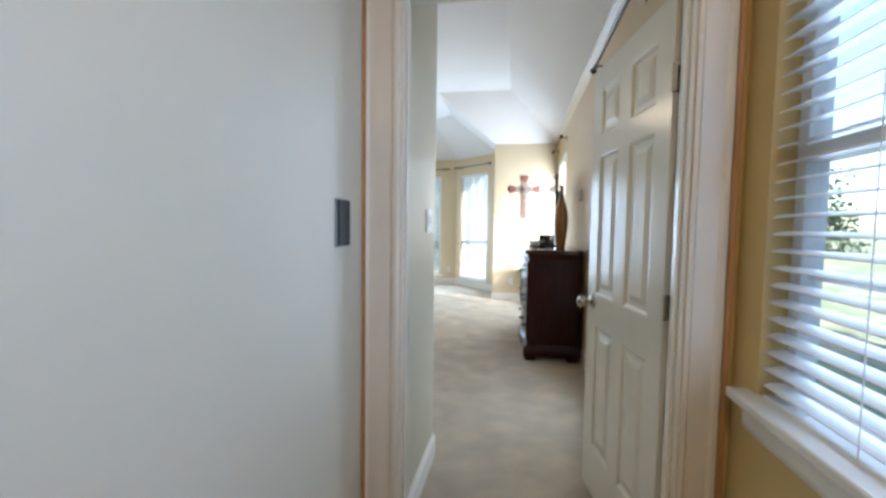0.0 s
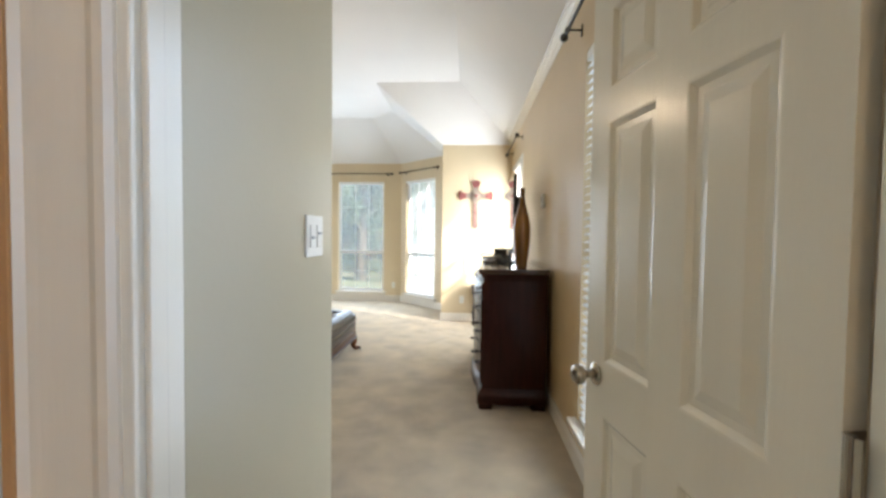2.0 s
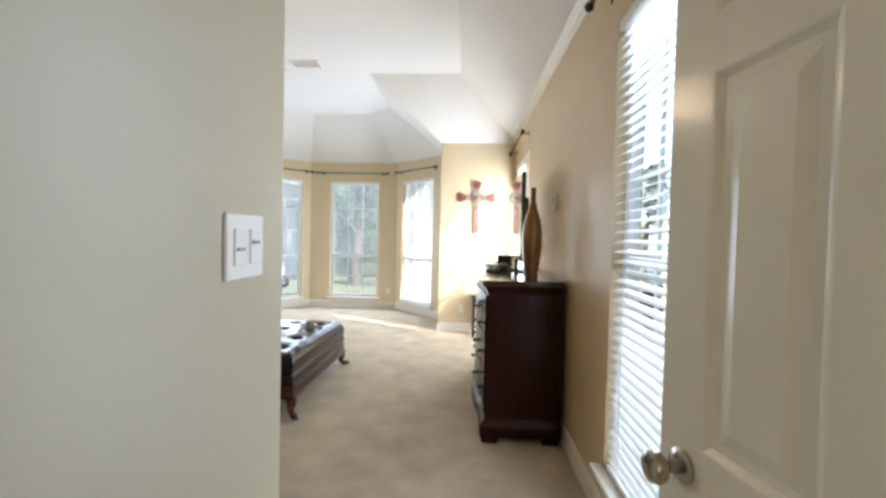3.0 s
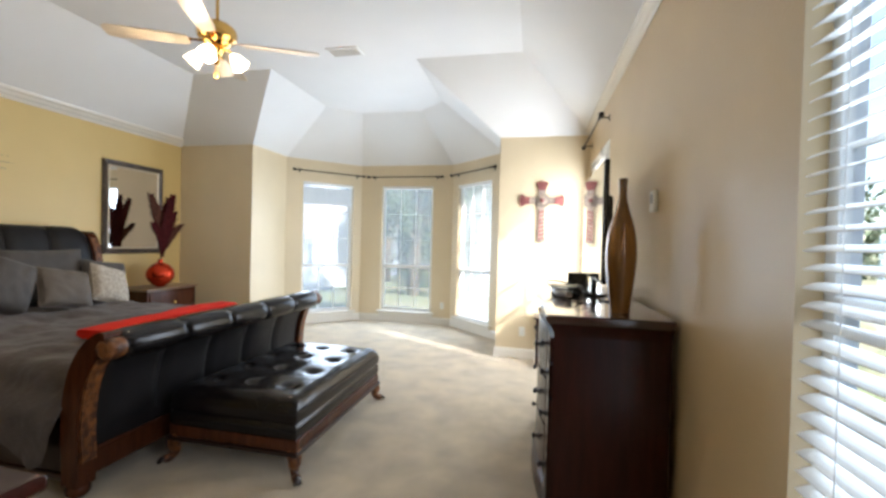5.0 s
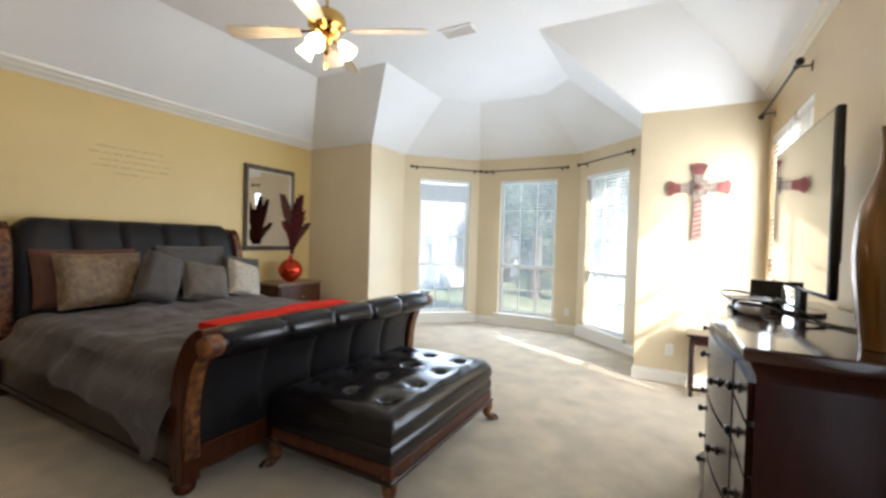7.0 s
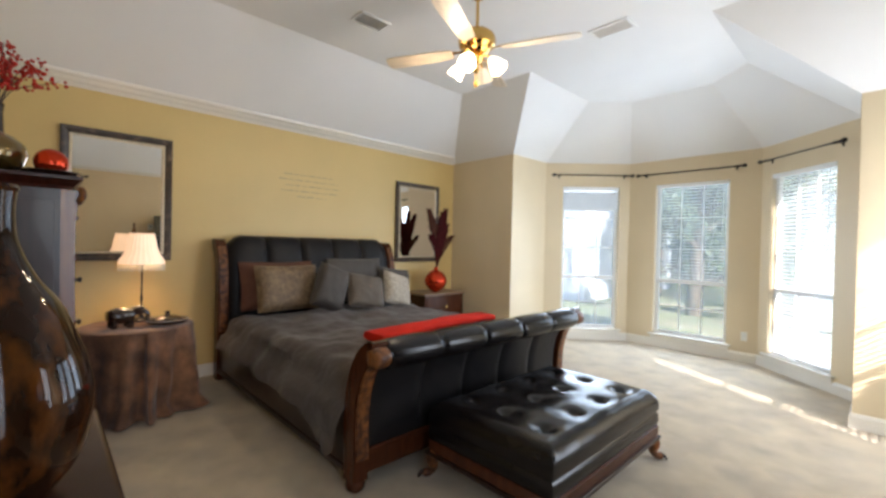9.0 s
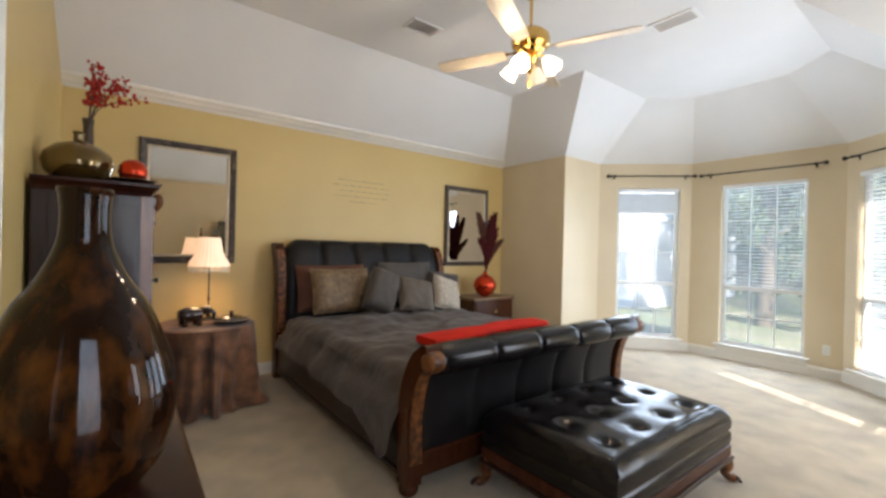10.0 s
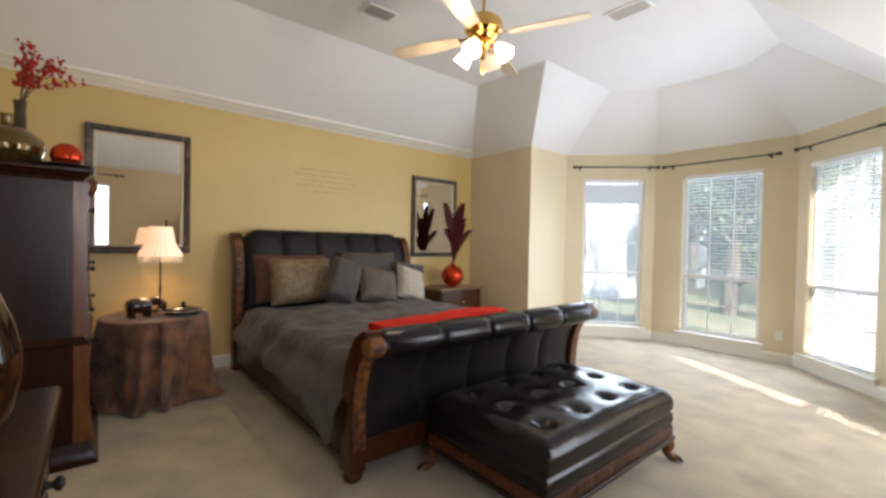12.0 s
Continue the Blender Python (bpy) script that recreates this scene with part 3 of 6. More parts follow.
for mm, w, deep, p in ((MR, WIN_R, 0.9, 7.0), (MC, WIN_C, 3.0, 6.5), (ML, WIN_L, 2.5, 6.5)):
    mid = (w[0] + w[1]) / 2
    area_lamp(mm @ Vector((mid, 0.06, 1.28)), mm @ Vector((mid, 1.0, 1.20)), w[1] - w[0] - 0.02, 2.1, p, (0.64, 0.81, 1.0), 160)
    area_lamp(mm @ Vector((mid, -0.057, 1.28)), mm @ Vector((mid, 1.0, 1.28)), w[1] - w[0] - 0.02, 2.1, deep, (0.64, 0.81, 1.0), 160)

# ---- bedroom door and its frame ----
root = new("door_frame_1")
tagged(root, "cream gloss door frame with moulded casing", "door frame", kind="structure")
for x0, x1 in ((DX0, DX0 + 0.018), (DX1 - 0.018, DX1)):
    part("jamb", box((x0, DOOR_Y0 - 0.004, 0), (x1, DOOR_Y1 + 0.004, DTOP), 0.002), DOOR_PAINT, root)
part("head_jamb", box((DX0 + 0.018, DOOR_Y0 - 0.003, DTOP - 0.018), (DX1 - 0.018, DOOR_Y1 + 0.003, DTOP), 0.002), DOOR_PAINT, root)
part("door_stop", box((DX0 + 0.018, 1.268, 0), (DX0 + 0.026, 1.298, DTOP - 0.018), 0.002), DOOR_PAINT, root)
part("door_stop", box((DX1 - 0.030, 1.268, 0), (DX1 - 0.018, 1.288, DTOP - 0.018), 0.002), DOOR_PAINT, root)


def casing(lo, hi, y, s):
    """A moulded flat of casing, standing s off the wall face y."""
    prof = [(lo, 0), (lo, 0.018), (lo + 0.012, 0.020), (lo + 0.020, 0.013), (lo + 0.034, 0.012), (hi - 0.030, 0.012), (hi - 0.018, 0.017), (hi - 0.006, 0.017), (hi, 0.010), (hi, 0)]
    bm = bmesh.new()
    add_loft(bm, [[(a, y + s * b, z) for a, b in prof] for z in (0.0, DTOP + 0.08)], closed=True)
    return fixed(bm)


part("casing", casing(HALL_X + 0.003, DX0 - 0.004 + 0.008, DOOR_Y0, -1), CASING, root)
part("casing", casing(DX1 - 0.004, EAST - 0.035, DOOR_Y0, -1), CASING, root)
part("casing", box((PASS_X + 0.002, DOOR_Y1, 0), (DX0 + 0.006, DOOR_Y1 + 0.014, DTOP + 0.08), 0.004), DOOR_PAINT, root)
part("casing", casing(DX1 - 0.004, EAST - 0.02, DOOR_Y1, 1), DOOR_PAINT, root)
# narrow honey orange strips along the outer edges of the hall casings
part("stained_edge", box((HALL_X + 0.001, DOOR_Y0 - 0.024, 0), (HALL_X + 0.014, DOOR_Y0 - 0.0185, DTOP + 0.08), 0.001), EDGE_ORANGE, root, "honey orange edge strip")
part("stained_edge", box((EAST - 0.036, DOOR_Y0 - 0.022, 0), (EAST - 0.020, DOOR_Y0, DTOP + 0.08), 0.002), EDGE_ORANGE, root, "honey orange edge strip")
part("head_casing", box((DX0 + 0.005, DOOR_Y0 - 0.017, DTOP + 0.002), (DX1 - 0.005, DOOR_Y0, DTOP + 0.08), 0.003), DOOR_PAINT, root)
part("strike_plate", box((DX0 + 0.018, 1.300, 0.88), (DX0 + 0.0195, 1.326, 0.99)), CHROME, root)


def panel_door(w, h, t, panels, parent, mat):
    """A moulded six-panel leaf: x from the hinge, y through it, z up."""
    bm = bmesh.new()
    xs = sorted({0, w, *[p[0] for p in panels], *[p[1] for p in panels]})
    zs = sorted({0, h, *[p[2] for p in panels], *[p[3] for p in panels]})
    for s in (-1, 1):
        y = s * t / 2
        grid = {(x, z): bm.verts.new((x, y, z)) for x in xs for z in zs}
        for x0, x1 in zip(xs, xs[1:]):
            for z0, z1 in zip(zs, zs[1:]):
                ring = [grid[x0, z0], grid[x1, z0], grid[x1, z1], grid[x0, z1]]
                if (x0, x1, z0, z1) not in panels:
                    bm.faces.new(ring)
                    continue
                for inset, deep in ((0.006, 0.001), (0.018, 0.010), (0.034, 0.010), (0.060, 0.002)):
                    r2 = [bm.verts.new((x, y - s * deep, z)) for x, z in ((x0 + inset, z0 + inset), (x1 - inset, z0 + inset), (x1 - inset, z1 - inset), (x0 + inset, z1 - inset))]
                    for i in range(4):
                        bm.faces.new((ring[i], ring[(i + 1) % 4], r2[(i + 1) % 4], r2[i]))
                    ring = r2
                bm.faces.new(ring)
    for lo, hi in (((0, -t / 2, 0), (0, t / 2, h)), ((w, -t / 2, 0), (w, t / 2, h))):
        quad(bm, (lo[0], lo[1], 0), (lo[0], hi[1], 0), (lo[0], hi[1], h), (lo[0], lo[1], h))
    quad(bm, (0, -t / 2, h), (w, -t / 2, h), (w, t / 2, h), (0, t / 2, h))
    quad(bm, (0, -t / 2, 0), (w, -t / 2, 0), (w, t / 2, 0), (0, t / 2, 0))
    bmesh.ops.remove_doubles(bm, verts=bm.verts, dist=1e-5)
    return part("leaf", fixed(bm), mat, parent)


def six_panels(w):
    s, m = 0.105, 0.10
    c = w / 2
    cols = ((s, c - m / 2), (c + m / 2, w - s))
    return [(a, b, z0, z1) for a, b in cols for z0, z1 in ((0.23, 0.84), (0.99, 1.655), (1.745, 1.965))]


def knob(parent, x, z, t, mat=CHROME):
    for s in (-1, 1):
        bm = lathe([(0, 0), (0.032, 0), (0.033, 0.004), (0.028, 0.009), (0.012, 0.012), (0.011, 0.030), (0.016, 0.036), (0.027, 0.044), (0.030, 0.056), (0.026, 0.066), (0.014, 0.072), (0, 0.073)], 20)
        part("door_knob", bm, mat, parent, "brushed nickel round knob", smooth=True, m=pose(x, s * t / 2, z, -90 * s, 0, 0))


door = new("door_1")
door.matrix_world = pose(DX1 - 0.012, DOOR_Y1 + 0.030, 0.012, 0, 0, 99.6)
tagged(door, "open cream six-panel door with a nickel knob", "door", kind="structure")
panel_door(0.735, 2.075, 0.035, six_panels(0.735), door, DOOR_PAINT)
knob(door, 0.67, 0.945, 0.035)
part("latch_plate", box((0.7345, -0.012, 0.90), (0.7362, 0.012, 0.99)), CHROME, door)
for z in (0.30, 1.05, 1.80):
    bm = bmesh.new()
    add_tube(bm, [(-0.012, 0.02, z - 0.045), (-0.012, 0.02, z + 0.045)], 0.0065, 10)
    add_box(bm, (-0.0025, -0.016, z - 0.044), (-0.0005, 0.018, z + 0.044))
    add_box(bm, (-0.028, 0.018, z - 0.044), (-0.010, 0.022, z + 0.044))
    part("hinge", bm, CHROME, door, "nickel butt hinge")

# white closet door in the south wall
CX0, CX1 = WEST + 2.60, WEST + 3.38
root = new("door_2")
root.matrix_world = pose(CX0 + 0.02, SOUTH - 0.03, 0.012, 0, 0, 16.5)
tagged(root, "white six-panel closet door standing ajar", "door", kind="structure")
panel_door(CX1 - CX0 - 0.04, 2.01, 0.035, six_panels(CX1 - CX0 - 0.04), root, TRIM)
knob(root, CX1 - CX0 - 0.11, 0.95, 0.035)
root = new("door_frame_2")
tagged(root, "white casing round the closet door", "door frame", kind="structure")
for x0, x1 in ((CX0 - 0.075, CX0 + 0.008), (CX1 - 0.008, CX1 + 0.075)):
    part("casing", box((x0, SOUTH, 0), (x1, SOUTH + 0.018, 2.05), 0.005), TRIM, root)
part("head_casing", box((CX0 - 0.075, SOUTH, 2.052), (CX1 + 0.075, SOUTH + 0.018, 2.13), 0.005), TRIM, root)
for x0, x1 in ((CX0, CX0 + 0.018), (CX1 - 0.018, CX1)):
    part("jamb", box((x0, SOUTH - 0.13, 0), (x1, SOUTH - 0.001, 2.045)), TRIM, root)
part("closet_back", box((CX0 - 0.1, SOUTH - 0.20, -0.05), (CX1 + 0.1, SOUTH - 0.145, 2.2)), TRIM, root)

# lit flush lamp on the hall ceiling, behind the way in
hl = thing("hall_ceiling_light", "lit frosted dome light on the hall ceiling", "ceiling light", (0.33, -0.95, 2.60))
part("base", lathe([(0, 0), (0.15, 0), (0.155, -0.012), (0.145, -0.028), (0, -0.028)], 28), BRASS, hl, smooth=True)
part("dome", lathe([(0.135, -0.028), (0.132, -0.05), (0.105, -0.085), (0.055, -0.108), (0, -0.115)], 28), FROSTED, hl, "glowing frosted glass dome", smooth=True)
bulb((0.33, -0.95, 2.42), 3.8, (1.0, 0.70, 0.42), 0.06)


# ======== bed ========
BY0, BY1 = 3.82, 5.95
BYC = (BY0 + BY1) / 2


def sleigh_path(pts, n=8):
    return [(p.x, p.z) for p in spline([(x, 0, z) for x, z in pts], n)]


def thick_outline(path, t):
    """An outline of even thickness round a path of (x, z)."""
    left, right = [], []
    for i, (x, z) in enumerate(path):
        a, b = path[max(i - 1, 0)], path[min(i + 1, len(path) - 1)]
        d = Vector((b[0] - a[0], b[1] - a[1])).normalized()
        h = t(i / (len(path) - 1)) if callable(t) else t
        left.append((x - d.y * h / 2, z + d.x * h / 2))
        right.append((x + d.y * h / 2, z - d.x * h / 2))
    return left + right[::-1]


def tufted(path, t, y0, y1, count, puff=0.036, rows=10, drop=0.0):
    """Padded leather channels running up a curved board, seams sunk between them."""
    bm = bmesh.new()
    grid = []
    w = (y1 - y0) / count
    for k in range(count * rows + 1):
        y = y0 + (y1 - y0) * k / (count * rows)
        f = (k % rows) / rows
        swell = puff * (max(0.0, math.sin(math.pi * f))) ** 0.26
        ring = thick_outline(path, lambda s: t + 2 * swell * min(1.0, 6 * min(s + 0.02, 1.02 - s)))
        q = max(0.0, 1 - min(y - y0, y1 - y) / 0.16) ** 2
        zt = max(z for x, z in ring)
        grid.append([(x, y, z - drop * q * max(0.0, (z - 0.8) / (zt - 0.8)) ** 2 if drop else z) for x, z in ring])
    add_loft(bm, grid, closed=True)
    return fixed(bm)


bed = thing("sleigh_bed", "king sleigh bed in dark carved wood and black channelled leather", "bed")
# footboard: rises, leans in, then rolls outwards over the bench
FOOT = [(-2.055, 0.20), (-2.065, 0.36), (-2.055, 0.52), (-2.02, 0.66), (-1.955, 0.775), (-1.88, 0.835), (-1.82, 0.845)]
fp = sleigh_path(FOOT)
part("footboard", tufted(fp, 0.055, BY0 + 0.075, BY1 - 0.075, 5, puff=0.026), LEATHER_SOFT, bed, "black leather footboard in padded channels", smooth=True)
rings = []
for k in range(101):
    r = 0.070 + 0.018 * abs(math.sin(math.pi * 5 * k / 100)) ** 0.22
    rings.append([(-1.885 + 1.12 * r * math.cos(q), BY0 + 0.06 + (BY1 - BY0 - 0.12) * k / 100, 0.812 + r * math.sin(q)) for q in [2 * math.pi * j / 24 for j in range(24)]])
bm = bmesh.new()
add_loft(bm, rings, closed=True)
part("roll", fixed(bm), LEATHER, bed, "padded leather roll along the top", smooth=True)
HEAD = [(-4.60, 0.30), (-4.60, 0.70), (-4.605, 1.00), (-4.635, 1.24), (-4.685, 1.385), (-4.76, 1.445)]
hp = sleigh_path(HEAD)
part("headboard", tufted(hp, 0.07, BY0 + 0.075, BY1 - 0.075, 5, puff=0.042, drop=0.11), LEATHER_SOFT, bed, "black leather headboard in padded channels", smooth=True)


def sleigh_post(path, y0, y1, t):
    bm = bmesh.new()
    add_prism(bm, thick_outline(path, t), y0, y1, "y")
    return fixed(bm)


for y0, y1 in ((BY0 - 0.03, BY0 + 0.07), (BY1 - 0.07, BY1 + 0.03)):
    full = [(-2.06, 0.07)] + FOOT[:-1] + [(-1.845, 0.838)]
    post = part("foot_post", sleigh_post(sleigh_path(full), y0, y1, lambda s: 0.105 + 0.012 * s), WOOD_BED, bed, "red brown carved sleigh post", smooth=True)
    s = -0.012 if y0 < BYC else 0.012
    part("carved_edge", sleigh_post([(x + 0.055, z) for x, z in sleigh_path(full[1:-1])], y0 + 0.012, y1 - 0.012, 0.03), WOOD_CARVED, post, "gilt brown leaf carving", smooth=True)
    bm = lathe([(0, -0.055), (0.040, -0.055), (0.056, -0.04), (0.060, 0), (0.056, 0.04), (0.040, 0.055), (0, 0.055)], 20)
    part("scroll", bm, WOOD_CARVED, post, smooth=True, m=pose(-1.850, (y0 + y1) / 2, 0.812, 90, 0, 0))
    bm = lathe([(0, 0), (0.030, 0), (0.052, 0.018), (0.058, 0.045), (0.048, 0.075), (0.035, 0.085), (0, 0.085)], 16)
    part("bun_foot", bm, WOOD_BED, bed, smooth=True, m=pose(-2.06, (y0 + y1) / 2, 0.0))
    hfull = [(-4.615, 0.02), (-4.62, 0.5), (-4.615, 1.00), (-4.645, 1.20), (-4.69, 1.32), (-4.74, 1.375), (-4.79, 1.365)]
    post = part("head_post", sleigh_post(sleigh_path(hfull), y0, y1, 0.115), WOOD_BED, bed, smooth=True)
    part("carved_edge", sleigh_post([(x + 0.06, z) for x, z in sleigh_path(hfull[1:-1])], y0 + 0.015, y1 - 0.015, 0.025), WOOD_CARVED, post, smooth=True)
bm = bmesh.new()
add_box(bm, (-2.10, BY0 + 0.06, 0.10), (-2.015, BY1 - 0.06, 0.235), 0.01)
add_box(bm, (-2.105, BY0 + 0.06, 0.225), (-2.005, BY1 - 0.06, 0.250), 0.008)
part("foot_rail", bm, WOOD_BED, bed, "reddish moulded wooden rail")
for y0, y1 in ((BY0 - 0.005, BY0 + 0.045), (BY1 - 0.045, BY1 + 0.005)):
    bm = bmesh.new()
    add_box(bm, (-4.58, y0, 0.09), (-2.09, y1, 0.47), 0.012)
    add_box(bm, (-4.58, y0 - 0.012, 0.09), (-2.09, y1 + 0.012, 0.13), 0.006)
    part("side_rail", bm, WOOD_DARK, bed)
part("mattress", box((-4.56, BY0 + 0.06, 0.28), (-2.13, BY1 - 0.06, 0.64), 0.06, 4), DUVET, bed, smooth=True)


def duvet_mesh():
    """A puffed cover over the mattress that hangs down both long sides, longest at the foot."""
    bm = bmesh.new()
    nx, ny = 90, 84
    x0, x1 = -4.35, -2.105
    half = (BY1 - BY0) / 2 - 0.03
    vs = []
    for i in range(nx + 1):
        row = []
        fx = i / nx
        x = x0 + (x1 - x0) * fx
        hang = 0.150 + 0.05 * fx + 0.17 * max(0, 1 - abs(fx - 0.945) / 0.17) - 0.20 * max(0, (fx - 0.965) / 0.035)
        for j in range(ny + 1):
            v = 2 * j / ny - 1
            s = v * (half + 0.06 + hang)
            a = abs(s)
            sg = 1 if s >= 0 else -1
            r = 0.10
            if a < half - r:
                y, z = a, 0.0
            elif a < half - r + r * math.pi / 2:
                th = (a - half + r) / r
                y, z = half - r + r * math.sin(th), -r * (1 - math.cos(th))
            else:
                k = a - (half - r + r * math.pi / 2)
                y, z = half + 0.085 * math.sin(min(1.0, k / 0.16) * math.pi / 2) + 0.12 * k, -r - k
            drop = max(0.0, -z)
            p = Vector((x * 3.0, s * 3.0, 1.3))
            w = 0.034 * noise.noise(p * 0.75) + 0.026 * noise.noise(p * 1.9) + 0.008 * noise.noise(Vector((p.x * 3.1, p.y * 4.6, 2.0))) + 0.005 * noise.noise(p * 7.0)
            fold = 0.011 * min(1, drop / 0.2) * math.sin(x * 11 + 2.2 * noise.noise(Vector((x * 2, sg * 3.0, 0))))
            puff = 0.055 * (1 - (y / half) ** 4 if y < half else 0) * min(1, 5 * fx + 0.4) * min(1.0, 7 * (1 - fx) + 0.25)
            row.append(bm.verts.new((x + 0.02 * noise.noise(p), BYC + sg * (y + fold + (w if drop > 0.05 else 0)), 0.655 + z + puff + (w if drop <= 0.1 else 0))))
        vs.append(row)
    for i in range(nx):
        for j in range(ny):
            bm.faces.new((vs[i][j], vs[i + 1][j], vs[i + 1][j + 1], vs[i][j + 1]))
    fixed(bm)
    up = bmesh.ops.extrude_face_region(bm, geom=list(bm.faces))
    for g in up["geom"]:
        if isinstance(g, bmesh.types.BMVert):
            g.co.z -= 0.012
    return fixed(bm)


tagged(link_mesh("duvet", duvet_mesh(), DUVET, True), "rumpled charcoal grey duvet hanging over the bed's sides", "duvet")


def cushion(name, label, mat, w, h, d, place, rx, ry, rz, edge=0.18, seed=0, category="pillow", flange=0.0):
    w, h = w * 1.06, h * 1.08
    bm = bmesh.new()
    n = 18
    for s in (-1, 1):
        g = {}
        for i in range(n + 1):
            for j in range(n + 1):
                u, v = 2 * i / n - 1, 2 * j / n - 1
                k = (max(0, 1 - u ** 4) * max(0, 1 - v ** 4)) ** 0.45
                pin = 1 - 0.07 * (1 - abs(u * v)) * max(abs(u), abs(v)) ** 6
                wr = 0.010 * noise.noise(Vector((u * 3 + seed, v * 3, s * 2.0)))
                g[i, j] = bm.verts.new((u * w / 2 * pin, s * (d / 2 * k + wr * k), v * h / 2 * pin))
        for i in range(n):
            for j in range(n):
                bm.faces.new((g[i, j], g[i + 1, j], g[i + 1, j + 1], g[i, j + 1]))
    bmesh.ops.remove_doubles(bm, verts=bm.verts, dist=1e-4)
    root = thing(name, label, category, group="pillows on the bed")
    root.matrix_world = pose(place[0], place[1], place[2] + 0.02, rx, ry, rz)
    part("cover", fixed(bm), mat, root, smooth=True)
    pts = [(u * w / 2 * 0.985, 0, v * h / 2 * 0.985) for u, v in ((-1, -1), (-0.5, -0.97), (0, -0.955), (0.5, -0.97), (1, -1), (0.97, -0.5), (0.955, 0), (0.97, 0.5), (1, 1),
                                                               (0.5, 0.97), (0, 0.955), (-0.5, 0.97), (-1, 1), (-0.97, 0.5), (-0.955, 0), (-0.97, -0.5), (-1, -1))]
    part("piping", tube(pts, 0.006, 6), mat, root)
    return root


# rows of pillows leaning on the headboard; width runs along y after the turn
cushion("pillow", "rust brown sham leaning on the headboard", PILLOW_RUST, 0.74, 0.46, 0.18, (-4.40, 4.33, 0.945), -14, 0, 90, seed=1)
cushion("pillow", "bronze brocade pillow leaning on a sham", PILLOW_GOLD, 0.62, 0.44, 0.18, (-4.22, 4.36, 0.93), -18, 0, 90, seed=2)
cushion("pillow", "grey satin pillow leaning on the headboard", PILLOW_GREY, 0.70, 0.48, 0.18, (-4.40, 5.28, 0.965), -14, 0, 90, seed=3)
cushion("pillow", "grey sham at the bed's far side", PILLOW_GREY, 0.42, 0.40, 0.16, (-4.24, 5.74, 0.885), -18, 8, 86, seed=4)
cushion("pillow", "plump charcoal satin pillow leaning aslant", PILLOW_GREY, 0.33, 0.45, 0.24, (-3.99, 4.71, 0.925), -20, 24, 84, seed=5)
cushion("pillow", "small taupe pillow with a pointed corner", PILLOW_TAUPE, 0.44, 0.36, 0.15, (-3.91, 5.10, 0.875), -26, 11, 90, seed=6)
cushion("pillow", "ivory embroidered pillow with a fringed edge", PILLOW_PALE, 0.37, 0.37, 0.15, (-3.96, 5.56, 0.865), -24, 17, 94, seed=7)

# folded red throw on the duvet
bm = bmesh.new()
n = 40
rows = []
for i in range(n + 1):
    f = i / n
    y = 4.26 + 1.36 * f
    ring = []
    for k in range(20):
        a = 2 * math.pi * k / 20
        cx, cz = math.cos(a), math.sin(a)
        sx = 0.115 * math.copysign(abs(cx) ** 0.45, cx)
        sz = 0.030 * math.copysign(abs(cz) ** 0.6, cz)
        w = 0.010 * noise.noise(Vector((cx * 2, y * 5, cz * 2)))
        ring.append((-2.52 + 0.02 * math.sin(6 * f) - 0.10 * f + sx * (0.9 + 0.1 * math.sin(9 * f)), y + 0.15 * cx * 0.12, 0.748 + sz + w + 0.015 * math.sin(math.pi * f)))
    rows.append(ring)
add_loft(bm, rows, closed=True)
tagged(link_mesh("throw_blanket", fixed(bm), THROW, True), "bright red throw folded across the bed's foot", "throw")


# ======== bench ========
bench = thing("bench", "tufted black leather bench on carved wooden claw feet", "bench")
BX0, BX1, BZ = -1.885, -1.035, 0.475
QY0, QY1 = 4.26, 5.56
BUTTONS = [(BX0 + 0.17 + 0.255 * i, QY0 + 0.20 + 0.30 * j) for i in range(3) for j in range(4)]


